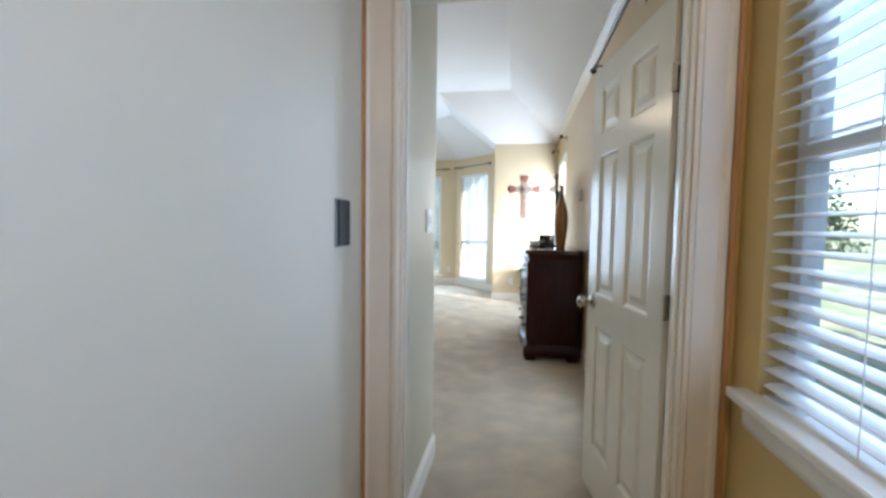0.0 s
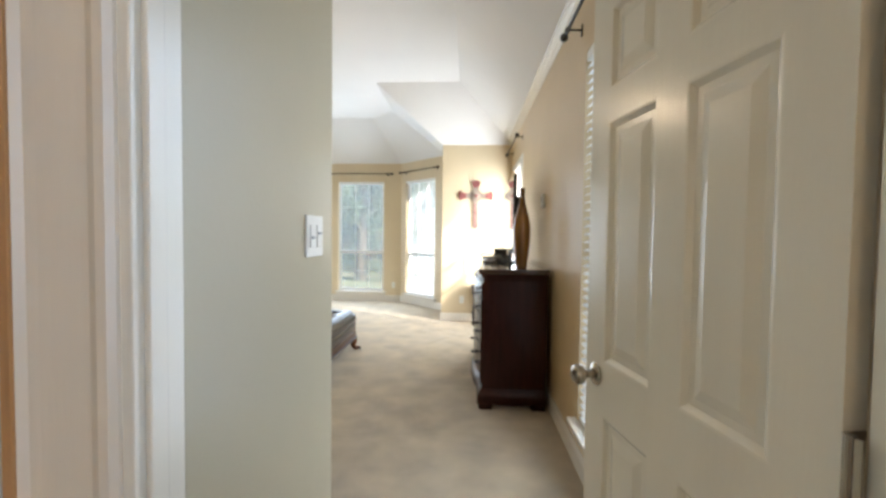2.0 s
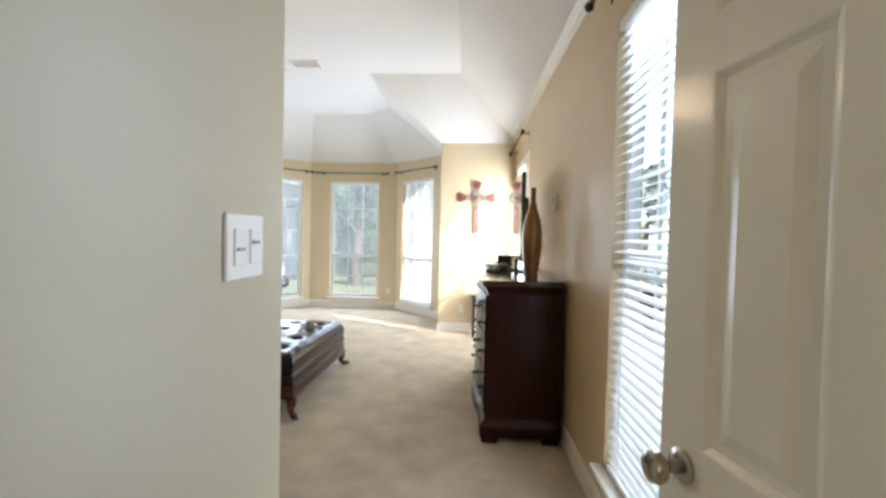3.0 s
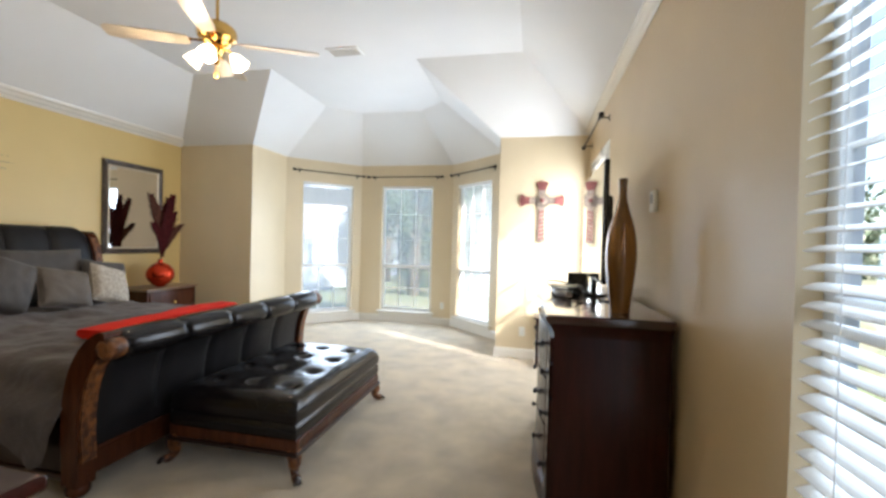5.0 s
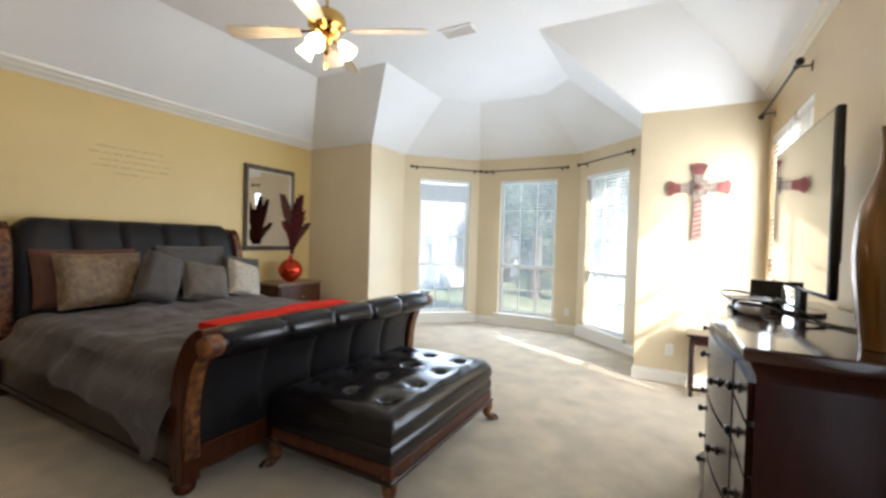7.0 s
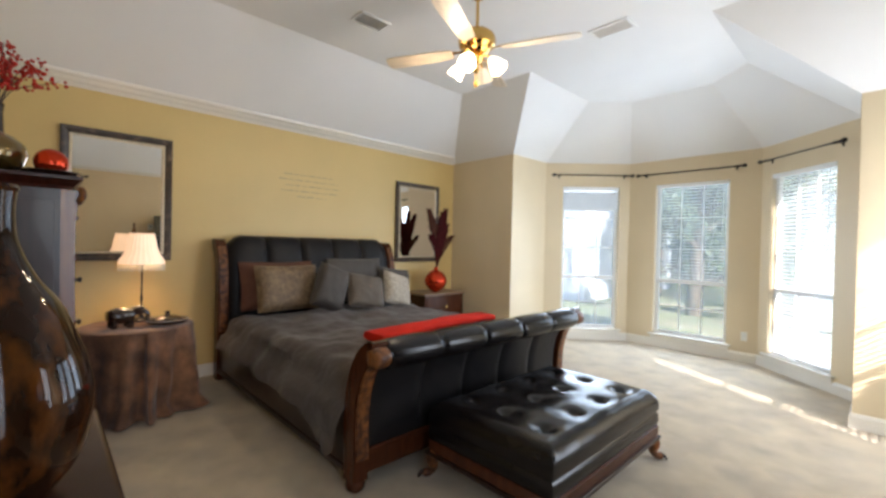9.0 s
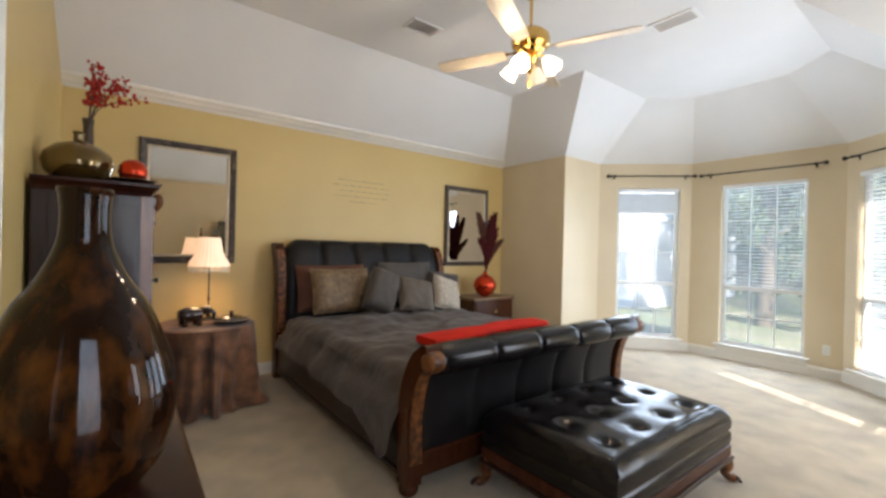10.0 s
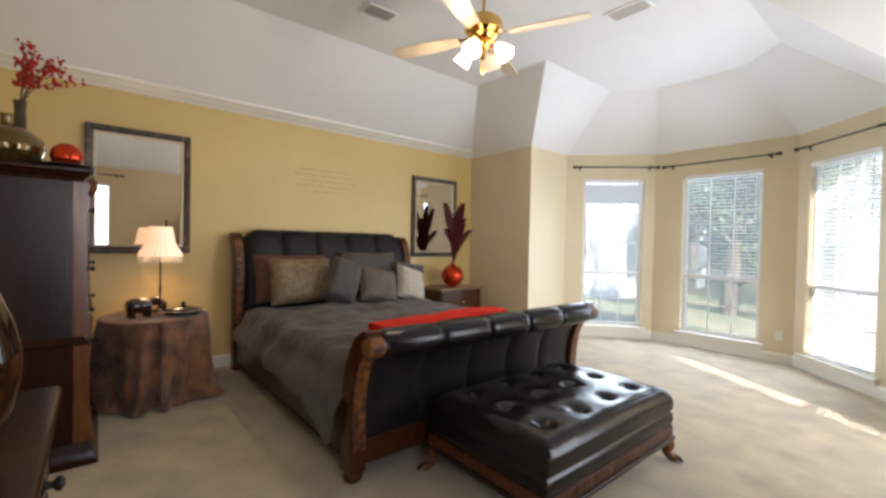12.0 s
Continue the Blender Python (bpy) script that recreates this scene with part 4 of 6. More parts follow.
def bench_seat():
    bm = bmesh.new()
    nx, ny = 52, 76
    g = {}
    for i in range(nx + 1):
        for j in range(ny + 1):
            u, v = i / nx, j / ny
            x, y = BX0 + (BX1 - BX0) * u, QY0 + (QY1 - QY0) * v
            ex, ey = min(u, 1 - u) * (BX1 - BX0), min(v, 1 - v) * (QY1 - QY0)
            e = min(ex, ey)
            z = BZ - 0.055 * max(0, 1 - e / 0.075) ** 2.2 + 0.012 * math.sin(math.pi * u) * math.sin(math.pi * v)
            for bx, by in BUTTONS:
                d = math.hypot(x - bx, y - by)
                z -= 0.032 * math.exp(-(d / 0.036) ** 2) + 0.008 * math.exp(-(d / 0.10) ** 2)
            z += 0.003 * noise.noise(Vector((x * 9, y * 9, 0)))
            g[i, j] = bm.verts.new((x, y, z))
    for i in range(nx):
        for j in range(ny):
            bm.faces.new((g[i, j], g[i + 1, j], g[i + 1, j + 1], g[i, j + 1]))
    loop = [g[i, 0] for i in range(nx)] + [g[nx, j] for j in range(ny)] + [g[i, ny] for i in range(nx, 0, -1)] + [g[0, j] for j in range(ny, 0, -1)]
    prev = loop
    mx, my = (BX0 + BX1) / 2, (QY0 + QY1) / 2
    for grow, z in ((0.006, 0.395), (0.010, 0.375), (0.008, 0.335), (-0.004, 0.322), (0.008, 0.308), (0.010, 0.265), (0.002, 0.235)):
        ring = []
        for v in loop:
            sx = 1 + grow / (0.5 * (BX1 - BX0))
            sy = 1 + grow / (0.5 * (QY1 - QY0))
            ring.append(bm.verts.new((mx + (v.co.x - mx) * sx, my + (v.co.y - my) * sy, z)))
        for k in range(len(loop)):
            bm.faces.new((prev[k], prev[(k + 1) % len(loop)], ring[(k + 1) % len(loop)], ring[k]))
        prev = ring
    bm.faces.new(prev)
    return fixed(bm)


part("seat", bench_seat(), LEATHER, bench, "deep buttoned black leather cushion", smooth=True)
for bx, by in BUTTONS:
    part("button", lathe([(0, 0.012), (0.008, 0.011), (0.014, 0.006), (0.016, 0), (0, -0.002)], 12), LEATHER, bench, smooth=True, m=pose(bx, by, BZ - 0.028))
bm = bmesh.new()
add_box(bm, (BX0 - 0.012, QY0 - 0.012, 0.165), (BX1 + 0.012, QY1 + 0.012, 0.235), 0.008)
part("apron", bm, WOOD_BED, bench, "carved reddish wooden apron")
bm = bmesh.new()
add_box(bm, (BX0 - 0.026, QY0 - 0.026, 0.140), (BX1 + 0.026, QY1 + 0.026, 0.166), 0.009, None, 3)
part("base_moulding", bm, WOOD_DARK, bench)
for x, sx in ((BX0 + 0.03, -1), (BX1 - 0.03, 1)):
    for y, sy in ((QY0 + 0.03, -1), (QY1 - 0.03, 1)):
        pts = spline([(x, y, 0.155), (x + sx * 0.022, y + sy * 0.022, 0.11), (x + sx * 0.015, y + sy * 0.015, 0.065), (x + sx * 0.033, y + sy * 0.033, 0.030), (x + sx * 0.055, y + sy * 0.055, 0.026)], 5)
        leg = part("leg", tube(pts, lambda s: 0.050 - 0.028 * min(1, s * 1.5) + 0.010 * max(0, s - 0.6), 10), WOOD_CARVED, bench, "carved claw leg", smooth=True)
        for k in (-1, 0, 1):
            a = math.atan2(sy, sx) + 0.5 * k
            q = pts[-1]
            bm = tube([(q.x, q.y, 0.030), (q.x + 0.022 * math.cos(a), q.y + 0.022 * math.sin(a), 0.026), (q.x + 0.040 * math.cos(a), q.y + 0.040 * math.sin(a), 0.008)], lambda s: 0.017 - 0.011 * s, 8)
            part("claw", bm, WOOD_DARK, leg, smooth=True)


# ======== mirrors on the bed wall ========
def wall_mirror(y0, y1, z0, z1, label, lean=0.0):
    root = thing("wall_mirror", label, "mirror", group="framed mirrors")
    x = WEST
    f = 0.062
    prof = [(0, 0), (0, 0.030), (0.010, 0.038), (0.030, 0.034), (0.050, 0.026), (f, 0.020), (f, 0.0)]

    def strip(a, b, inw, axis, mat, nm, pr):
        bm = bmesh.new()
        rows = []
        for s, at in ((1, a), (-1, b)):
            row = []
            for d, h in pr:
                if axis == "y":
                    row.append((x + h, at + s * d, inw[0] + inw[1] * d))
                else:
                    row.append((x + h, inw[0] + inw[1] * d, at + s * d))
            rows.append(row)
        add_loft(bm, rows, closed=True)
        part(nm, fixed(bm), mat, root)

    for inw in ((z0, 1), (z1, -1)):
        strip(y0, y1, inw, "y", FRAME_DARK, "frame_side", prof)
    for inw in ((y0, 1), (y1, -1)):
        strip(z0, z1, inw, "z", FRAME_DARK, "frame_side", prof)
    p2 = [(f, 0.002), (f, 0.026), (f + 0.008, 0.028), (f + 0.020, 0.022), (f + 0.024, 0.014), (f + 0.024, 0.002)]
    for inw in ((z0, 1), (z1, -1)):
        strip(y0, y1, inw, "y", FRAME_PALE, "inner_fillet", p2)
    for inw in ((y0, 1), (y1, -1)):
        strip(z0, z1, inw, "z", FRAME_PALE, "inner_fillet", p2)
    g = f + 0.020
    part("mirror_glass", box((-0.004, -(y1 - y0) / 2 + g, -(z1 - z0) / 2 + g), (0.004, (y1 - y0) / 2 - g, (z1 - z0) / 2 - g)), MIRROR, root, "bevelled mirror glass", m=pose(x + 0.014, (y0 + y1) / 2, (z0 + z1) / 2, 0, 0, lean))
    return root


wall_mirror(2.615, 3.435, 1.215, 2.385, "tall mirror in a mottled black frame above the draped table", 1.8)
wall_mirror(6.185, 7.020, 1.165, 2.330, "tall mirror in a mottled black frame above the nightstand")

# faded lettering on the bed wall: unreadable lines
root = thing("wall_lettering", "faint faded lines of script lettering on the wall", "wall decal")
for k, (a, b) in enumerate(((4.56, 5.18), (4.50, 5.26), (4.58, 5.30), (4.52, 5.24), (4.72, 5.10))):
    z = 2.225 - 0.065 * k
    y = a
    while y < b:
        w = random.uniform(0.035, 0.11)
        part("word", box((WEST + 0.0005, y, z - 0.006), (WEST + 0.0012, min(b, y + w), z + random.uniform(0.002, 0.009))), INK, root)
        y += w + random.uniform(0.015, 0.03)


# ======== far nightstand with red vase ========
def nightstand(x0, x1, y0, y1, h):
    root = thing("nightstand", "dark wooden nightstand with a drawer in the corner", "nightstand")
    part("top", box((x0 - 0.005, y0 - 0.02, h - 0.03), (x1 + 0.02, y1 + 0.02, h), 0.008, 3), WOOD_LIGHT, root, "worn brown wooden top")
    part("body", box((x0, y0, 0.09), (x1, y1, h - 0.03), 0.006), WOOD_BED, root)
    for z0, z1 in ((0.40, h - 0.06), (0.13, 0.38)):
        d = part("drawer", box((x1, y0 + 0.03, z0), (x1 + 0.016, y1 - 0.03, z1), 0.005), WOOD_BED, root)
        part("drawer_knob", lathe([(0, 0), (0.008, 0), (0.008, 0.012), (0.018, 0.020), (0.016, 0.030), (0, 0.033)], 12), BRASS, d, smooth=True,
             m=pose(x1 + 0.016, (y0 + y1) / 2, (z0 + z1) / 2, 0, 90, 0))
    for x in (x0 + 0.03, x1 - 0.03):
        for y in (y0 + 0.03, y1 - 0.03):
            part("foot", lathe([(0, 0), (0.022, 0), (0.034, 0.03), (0.028, 0.07), (0.034, 0.095), (0, 0.095)], 12), WOOD_DARK, root, smooth=True, m=pose(x, y, 0))
    return root


nightstand(-4.83, -4.36, 6.36, 7.12, 0.735)
vase = thing("red_globe_vase", "shiny red foil globe vase holding feathers", "vase", (-4.50, 6.68, 0.735))
part("globe", lathe([(0, 0), (0.045, 0), (0.058, 0.012), (0.110, 0.050), (0.155, 0.115), (0.165, 0.165), (0.150, 0.225), (0.105, 0.285), (0.050, 0.315), (0.030, 0.325), (0.028, 0.350), (0.036, 0.362),
                     (0.030, 0.364), (0.022, 0.345), (0, 0.34)], 36), RED_GLASS, vase, smooth=True)


def feather(parent, base, tip, bend, width, mat):
    base, tip = Vector(base), Vector(tip)
    mid = (base + tip) / 2 + Vector(bend)
    pts = spline([base, mid, tip], 9)
    bm = bmesh.new()
    add_tube(bm, pts, lambda s: 0.003 - 0.002 * s, 5)
    side = Vector((0.15, 1, 0)).normalized()
    n = len(pts)
    for i in range(2, n - 1):
        s = i / (n - 1)
        d = (pts[min(i + 1, n - 1)] - pts[i - 1]).normalized()
        w = width * math.sin(math.pi * min(1, max(0.03, (s - 0.12) / 0.95))) ** 0.7
        for sg in (-1, 1):
            for q in range(4):
                p = pts[i] + (pts[min(i + 1, n - 1)] - pts[i]) * (q / 4)
                ww = w * random.uniform(0.75, 1.1)
                e = p + sg * side * ww + d * ww * 0.8 + Vector((random.uniform(-0.015, 0.015), 0, -0.012))
                o = Vector((0.002, 0, 0))
                h = d * 0.011
                m2 = (p + e) / 2 + d * 0.004
                vs = [bm.verts.new(c) for c in (p - h, m2 - h * 1.1, e, m2 + h * 1.1, p + h)]
                bm.faces.new(vs)
                vs = [bm.verts.new(c + o) for c in (p - h, m2 - h * 1.1, e, m2 + h * 1.1, p + h)]
                bm.faces.new(vs[::-1])
    part("feather", bm, mat, parent)


for k, (dy, dz, dx, mat) in enumerate(((-0.20, 0.86, 0.05, FEATHER_BROWN), (-0.16, 0.80, 0.03, FEATHER), (0.09, 0.88, 0.08, FEATHER), (0.13, 0.84, -0.02, FEATHER),
                                       (0.25, 0.50, 0.05, FEATHER_BROWN), (-0.20, 0.50, 0.10, FEATHER), (0.02, 0.68, 0.10, FEATHER), (0.14, 0.66, 0.06, FEATHER))):
    feather(vase, (0, 0, 0.33), (dx, dy, 0.33 + dz), (0.02, -0.25 * dy, 0.03), 0.085, mat)


# ======== round table under a brown cloth, with lamp ========
TBX, TBY, TBR, TBZ = -4.31, 3.11, 0.40, 0.70
table = thing("round_table", "small round wooden table under a brown cloth", "side table", (TBX, TBY, 0))
part("tabletop", lathe([(0, TBZ - 0.034), (TBR - 0.012, TBZ - 0.034), (TBR - 0.006, TBZ - 0.026), (TBR - 0.006, TBZ - 0.012), (TBR - 0.012, TBZ - 0.006), (0, TBZ - 0.006)], 48), WOOD_LIGHT, table, smooth=True)
part("pedestal", lathe([(0, 0.03), (0.05, 0.03), (0.045, 0.12), (0.028, 0.20), (0.042, 0.34), (0.030, 0.50), (0.055, 0.60), (0.12, TBZ - 0.034), (0, TBZ - 0.034)], 20), WOOD_LIGHT, table, smooth=True)
for k in range(3):
    a = 2.1 * k + 0.4
    part("leg", tube(spline([(0.03 * math.cos(a), 0.03 * math.sin(a), 0.12), (0.14 * math.cos(a), 0.14 * math.sin(a), 0.10), (0.24 * math.cos(a), 0.24 * math.sin(a), 0.022)], 5), lambda q: 0.024 - 0.006 * q, 8), WOOD_LIGHT, table, smooth=True)


def drape():
    """A heavy cloth that breaks over the table's edge into deep folds and pools on the floor."""
    bm = bmesh.new()
    n = 240
    levels = [(0.0, 0.0), (0.5, 0.0), (0.85, 0.0), (0.96, -0.001), (1.0, -0.008)] + [(1.0, -0.02 - 0.66 * (k / 22) ** 1.05) for k in range(23)]
    rings = []
    for f, dz in levels:
        ring = []
        d = max(0.0, -dz - 0.012) / 0.67
        for i in range(n):
            a = 2 * math.pi * i / n
            c, q = math.cos(a), math.sin(a)
            big = math.sin(6.5 * a + 0.8 + 1.1 * math.sin(2 * a + 0.6) + 0.5 * d)
            fold = 0.62 * (abs(big) ** 0.7 * math.copysign(1, big)) + 0.38 * math.sin(14 * a + 2.2 * math.sin(3 * a) + 1.4 * d)
            wr = noise.noise(Vector((c * 5, q * 5, d * 3.5)))
            r = TBR * f + d ** 0.75 * (0.040 + 0.080 * fold + 0.035 * wr) + 0.05 * max(0.0, (d - 0.88) / 0.12) * (1 + 0.8 * noise.noise(Vector((c * 3, q * 3, 7.0))))
            z = TBZ + dz + 0.0035 * wr * (1 if f > 0.4 else 0)
            z = max(z, 0.006 + 0.012 * (1 + noise.noise(Vector((c * 6, q * 6, 3.0)))) * d)
            ring.append((r * c, r * q, z))
        rings.append(ring)
    core = [(0, 0, TBZ)]
    vs = [[bm.verts.new(p) for p in ring] for ring in rings[1:]]
    mid = bm.verts.new(core[0])
    for i in range(n):
        bm.faces.new((mid, vs[0][i], vs[0][(i + 1) % n]))
    for u, w in zip(vs, vs[1:]):
        for i in range(n):
            bm.faces.new((u[i], w[i], w[(i + 1) % n], u[(i + 1) % n]))
    return bm


tagged(link_mesh("tablecloth", drape(), CLOTH, True), "mottled brown velvet cloth draped over the round table to the floor", "tablecloth").location = (TBX, TBY, 0)

lamp = thing("table_lamp", "lit table lamp with a fringed cream shade", "table lamp", (-4.46, 3.15, 0.70))
part("base", lathe([(0, 0), (0.065, 0), (0.068, 0.010), (0.050, 0.022), (0.022, 0.034), (0.014, 0.060), (0.020, 0.080), (0.010, 0.10), (0.007, 0.16), (0.012, 0.20), (0.007, 0.24), (0.007, 0.60), (0, 0.60)], 20), IRON, lamp, "dark iron stem", smooth=True)


def pleat(a, z):
    return 1 + 0.022 * math.cos(24 * a) * (1 if z < 0.7 else 0.7)


bm = lathe([(0.168, 0.446), (0.162, 0.478), (0.150, 0.500), (0.128, 0.535), (0.112, 0.580), (0.104, 0.630), (0.096, 0.675), (0.088, 0.698), (0.094, 0.712), (0.090, 0.712), (0.084, 0.698), (0.092, 0.675), (0.100, 0.630), (0.108, 0.580), (0.124, 0.535), (0.146, 0.500), (0.158, 0.478), (0.164, 0.446)], 96, pleat)
shade = part("shade", bm, SHADE_FABRIC, lamp, "glowing pleated cream fabric shade", smooth=True, m=pose(0, 0, 0.055))
bm = bmesh.new()
for k in range(72):
    a = 2 * math.pi * k / 72
    c, s = math.cos(a), math.sin(a)
    add_box(bm, (0.1655 * c - 0.004, 0.1655 * s - 0.004, 0.392 + 0.008 * math.sin(k * 1.7)), (0.1655 * c + 0.004, 0.1655 * s + 0.004, 0.448))
part("fringe", bm, FRAME_PALE, shade, "beaded gold fringe")
bulb((-4.46, 3.15, 1.33), 2.0, (1.0, 0.72, 0.43), 0.035)

# small things beside the lamp
fig = thing("elephant_figurine", "small dark carved elephant figurine by the lamp", "figurine", (-4.20, 2.98, 0.704), 100)
fig.scale = (1.2, 1.2, 1.0)
bm = bmesh.new()
add_lathe(bm, [(0, -0.085), (0.045, -0.075), (0.066, -0.03), (0.068, 0.02), (0.052, 0.065), (0, 0.085)], 20, pose(0, 0, 0.095, 0, 90, 0))
add_lathe(bm, [(0, -0.05), (0.032, -0.035), (0.042, 0), (0.030, 0.035), (0, 0.045)], 16, pose(0.095, 0, 0.125, 0, 70, 0))
add_tube(bm, spline([(0.13, 0, 0.12), (0.155, 0, 0.09), (0.152, 0, 0.05), (0.165, 0, 0.03)], 4), lambda s: 0.018 - 0.009 * s, 8)
for x in (-0.045, 0.045):
    for y in (-0.032, 0.032):
        add_tube(bm, [(x, y, 0), (x, y, 0.03), (x, y, 0.08)], 0.020, 10)
for y in (-1, 1):
    add_lathe(bm, [(0, -0.004), (0.03, -0.004), (0.03, 0.004), (0, 0.004)], 14, pose(0.085, y * 0.040, 0.125, 80 * y, 20, 0))
tagged(link_mesh("figure", fixed(bm), BLACK_GLAZE, True)).parent = fig
bowl = thing("covered_dish", "shallow dark dish with a silver rim", "dish", (-4.16, 3.29, 0.704))
bowl.scale = (1.2, 1.2, 1.25)
part("dish", lathe([(0, 0.0), (0.07, 0.0), (0.115, 0.012), (0.128, 0.030), (0.124, 0.034), (0.105, 0.022), (0, 0.018)], 28), BLACK_GLAZE, bowl, smooth=True)
part("lid", lathe([(0.104, 0.024), (0.095, 0.040), (0.060, 0.056), (0.018, 0.062), (0.012, 0.074), (0.018, 0.086), (0, 0.092)], 28), BLACK_GLAZE, bowl, smooth=True)
part("rim", lathe([(0.122, 0.031), (0.130, 0.031), (0.131, 0.036), (0.123, 0.037), (0.122, 0.031)], 28), SILVER, bowl, smooth=True)


# ======== armoire ========
AX0, AX1, AY0, AY1, AH = -4.36, -3.25, 2.10, 2.64, 1.77
arm = thing("armoire", "tall dark cherry wardrobe chest against the wall", "armoire")
part("body", box((AX0, AY0, 0.74), (AX1, AY1, AH - 0.07), 0.006), WOOD_DARK, arm)
part("lower_body", box((AX0 - 0.02, AY0, 0.10), (AX1 + 0.02, AY1 + 0.02, 0.72), 0.006), WOOD_RED, arm)


def moulding(x0, x1, y0, y1, prof):
    """Profile (out, z) carried round the front and both ends."""
    bm = bmesh.new()
    rows = [[(x0 - o, y0, z) for o, z in prof], [(x0 - o, y1 + o, z) for o, z in prof], [(x1 + o, y1 + o, z) for o, z in prof], [(x1 + o, y0, z) for o, z in prof]]
    add_loft(bm, rows, closed=True)
    return fixed(bm)


part("cornice", moulding(AX0, AX1, AY0, AY1, [(-0.02, AH - 0.075), (0.006, AH - 0.075), (0.012, AH - 0.055), (0.035, AH - 0.03), (0.05, AH - 0.018), (0.05, AH), (-0.02, AH)]), WOOD_RED, arm)
part("cornice_top", box((AX0 - 0.018, AY0 + 0.001, AH - 0.03), (AX1 + 0.018, AY1 + 0.018, AH - 0.001)), WOOD_RED, arm)
part("waist_moulding", moulding(AX0, AX1, AY0, AY1, [(-0.02, 0.715), (0.028, 0.715), (0.036, 0.73), (0.020, 0.75), (0.004, 0.765), (-0.02, 0.765)]), WOOD_RED, arm)
part("plinth", moulding(AX0, AX1, AY0, AY1, [(-0.03, 0.0), (0.075, 0.0), (0.080, 0.03), (0.055, 0.08), (0.030, 0.13), (-0.03, 0.13)]), WOOD_RED, arm, smooth=True)
part("side_panel", box((AX1, AY0 + 0.07, 0.82), (AX1 + 0.004, AY1 - 0.07, AH - 0.14), 0.002), WOOD_DARK, arm)


def drop_pull(parent, m, mat=IRON):
    bm = bmesh.new()
    add_lathe(bm, [(0, 0), (0.020, 0), (0.020, 0.003), (0.010, 0.008), (0.007, 0.018), (0.015, 0.024), (0.017, 0.032), (0.010, 0.038), (0, 0.040)], 14)
    part("pull", bm, mat, parent, "dark bronze knob", smooth=True, m=m)


xm = (AX0 + AX1) / 2
for x0, x1 in ((AX0 + 0.03, xm - 0.004), (xm + 0.004, AX1 - 0.03)):
    d = part("door", box((x0, AY1, 1.30), (x1, AY1 + 0.018, AH - 0.10), 0.006), WOOD_RED, arm)
    drop_pull(d, pose(x1 - 0.05 if x0 < xm - 0.2 else x0 + 0.05, AY1 + 0.018, 1.55, -90, 0, 0))
for z0, z1 in ((0.79, 1.03), (1.045, 1.285), (0.14, 0.41), (0.425, 0.695)):
    y = AY1 if z0 > 0.7 else AY1 + 0.02
    d = part("drawer", box((AX0 + 0.03, y, z0), (AX1 - 0.03, y + 0.018, z1), 0.006), WOOD_RED, arm)
    for x in (AX0 + 0.2, AX1 - 0.1):
        drop_pull(d, pose(x, y + 0.018, (z0 + z1) / 2, -90, 0, 0))
for x in (AX0 + 0.016, AX1 - 0.016):
    prof = [(AY1 - 0.045, 0.765), (AY1 + 0.034, 0.765), (AY1 + 0.040, 0.82), (AY1 + 0.026, 0.90), (AY1 + 0.020, 1.10), (AY1 + 0.020, 1.50), (AY1 + 0.030, 1.60), (AY1 + 0.040, 1.66), (AY1 + 0.030, AH - 0.076), (AY1 - 0.045, AH - 0.076)]
    bm = bmesh.new()
    add_prism(bm, prof, x - 0.022, x + 0.022, "x")
    part("corner_post", fixed(bm), WOOD_ORANGE, arm, "orange brown shaped corner post")
    bm = bmesh.new()
    add_prism(bm, [(AY1 - 0.04, 0.13), (AY1 + 0.060, 0.13), (AY1 + 0.052, 0.20), (AY1 + 0.036, 0.34), (AY1 + 0.034, 0.60), (AY1 + 0.046, 0.714), (AY1 - 0.04, 0.714)], x - 0.004 if x > AX0 + 0.5 else x - 0.040, x + 0.040 if x > AX0 + 0.5 else x + 0.004, "x")
    part("lower_post", fixed(bm), WOOD_ORANGE, arm, "orange brown shaped corner post")
bm = bmesh.new()
add_tube(bm, spline([(AX1 - 0.01, AY1 + 0.03, 1.62), (AX1 + 0.02, AY1 + 0.05, 1.66), (AX1 + 0.01, AY1 + 0.045, 1.70), (AX1 - 0.02, AY1 + 0.035, 1.69)], 5), 0.018, 8)
part("corner_scroll", bm, WOOD_CARVED, arm, smooth=True)

gv = thing("gold_pot", "squat olive gold glazed pot with a short neck", "vase", (-3.58, 2.275, AH))
part("pot", lathe([(0, 0), (0.075, 0), (0.125, 0.025), (0.168, 0.080), (0.182, 0.135), (0.168, 0.190), (0.115, 0.240), (0.048, 0.265), (0.028, 0.275), (0.026, 0.318), (0.034, 0.330), (0.026, 0.332), (0.020, 0.31), (0, 0.30)], 36),
     GOLD_GLAZE, gv, smooth=True)
bv = thing("bottle_vase", "dark brown bottle vase holding red berry twigs", "vase", (-3.93, 2.30, AH))
part("bottle", lathe([(0, 0), (0.06, 0), (0.095, 0.03), (0.11, 0.10), (0.10, 0.18), (0.06, 0.26), (0.034, 0.32), (0.030, 0.44), (0.036, 0.50), (0.030, 0.502), (0.024, 0.45), (0, 0.44)], 28), BLACK_GLAZE, bv, smooth=True)
rb = random.Random(4)
fruit = bmesh.new()
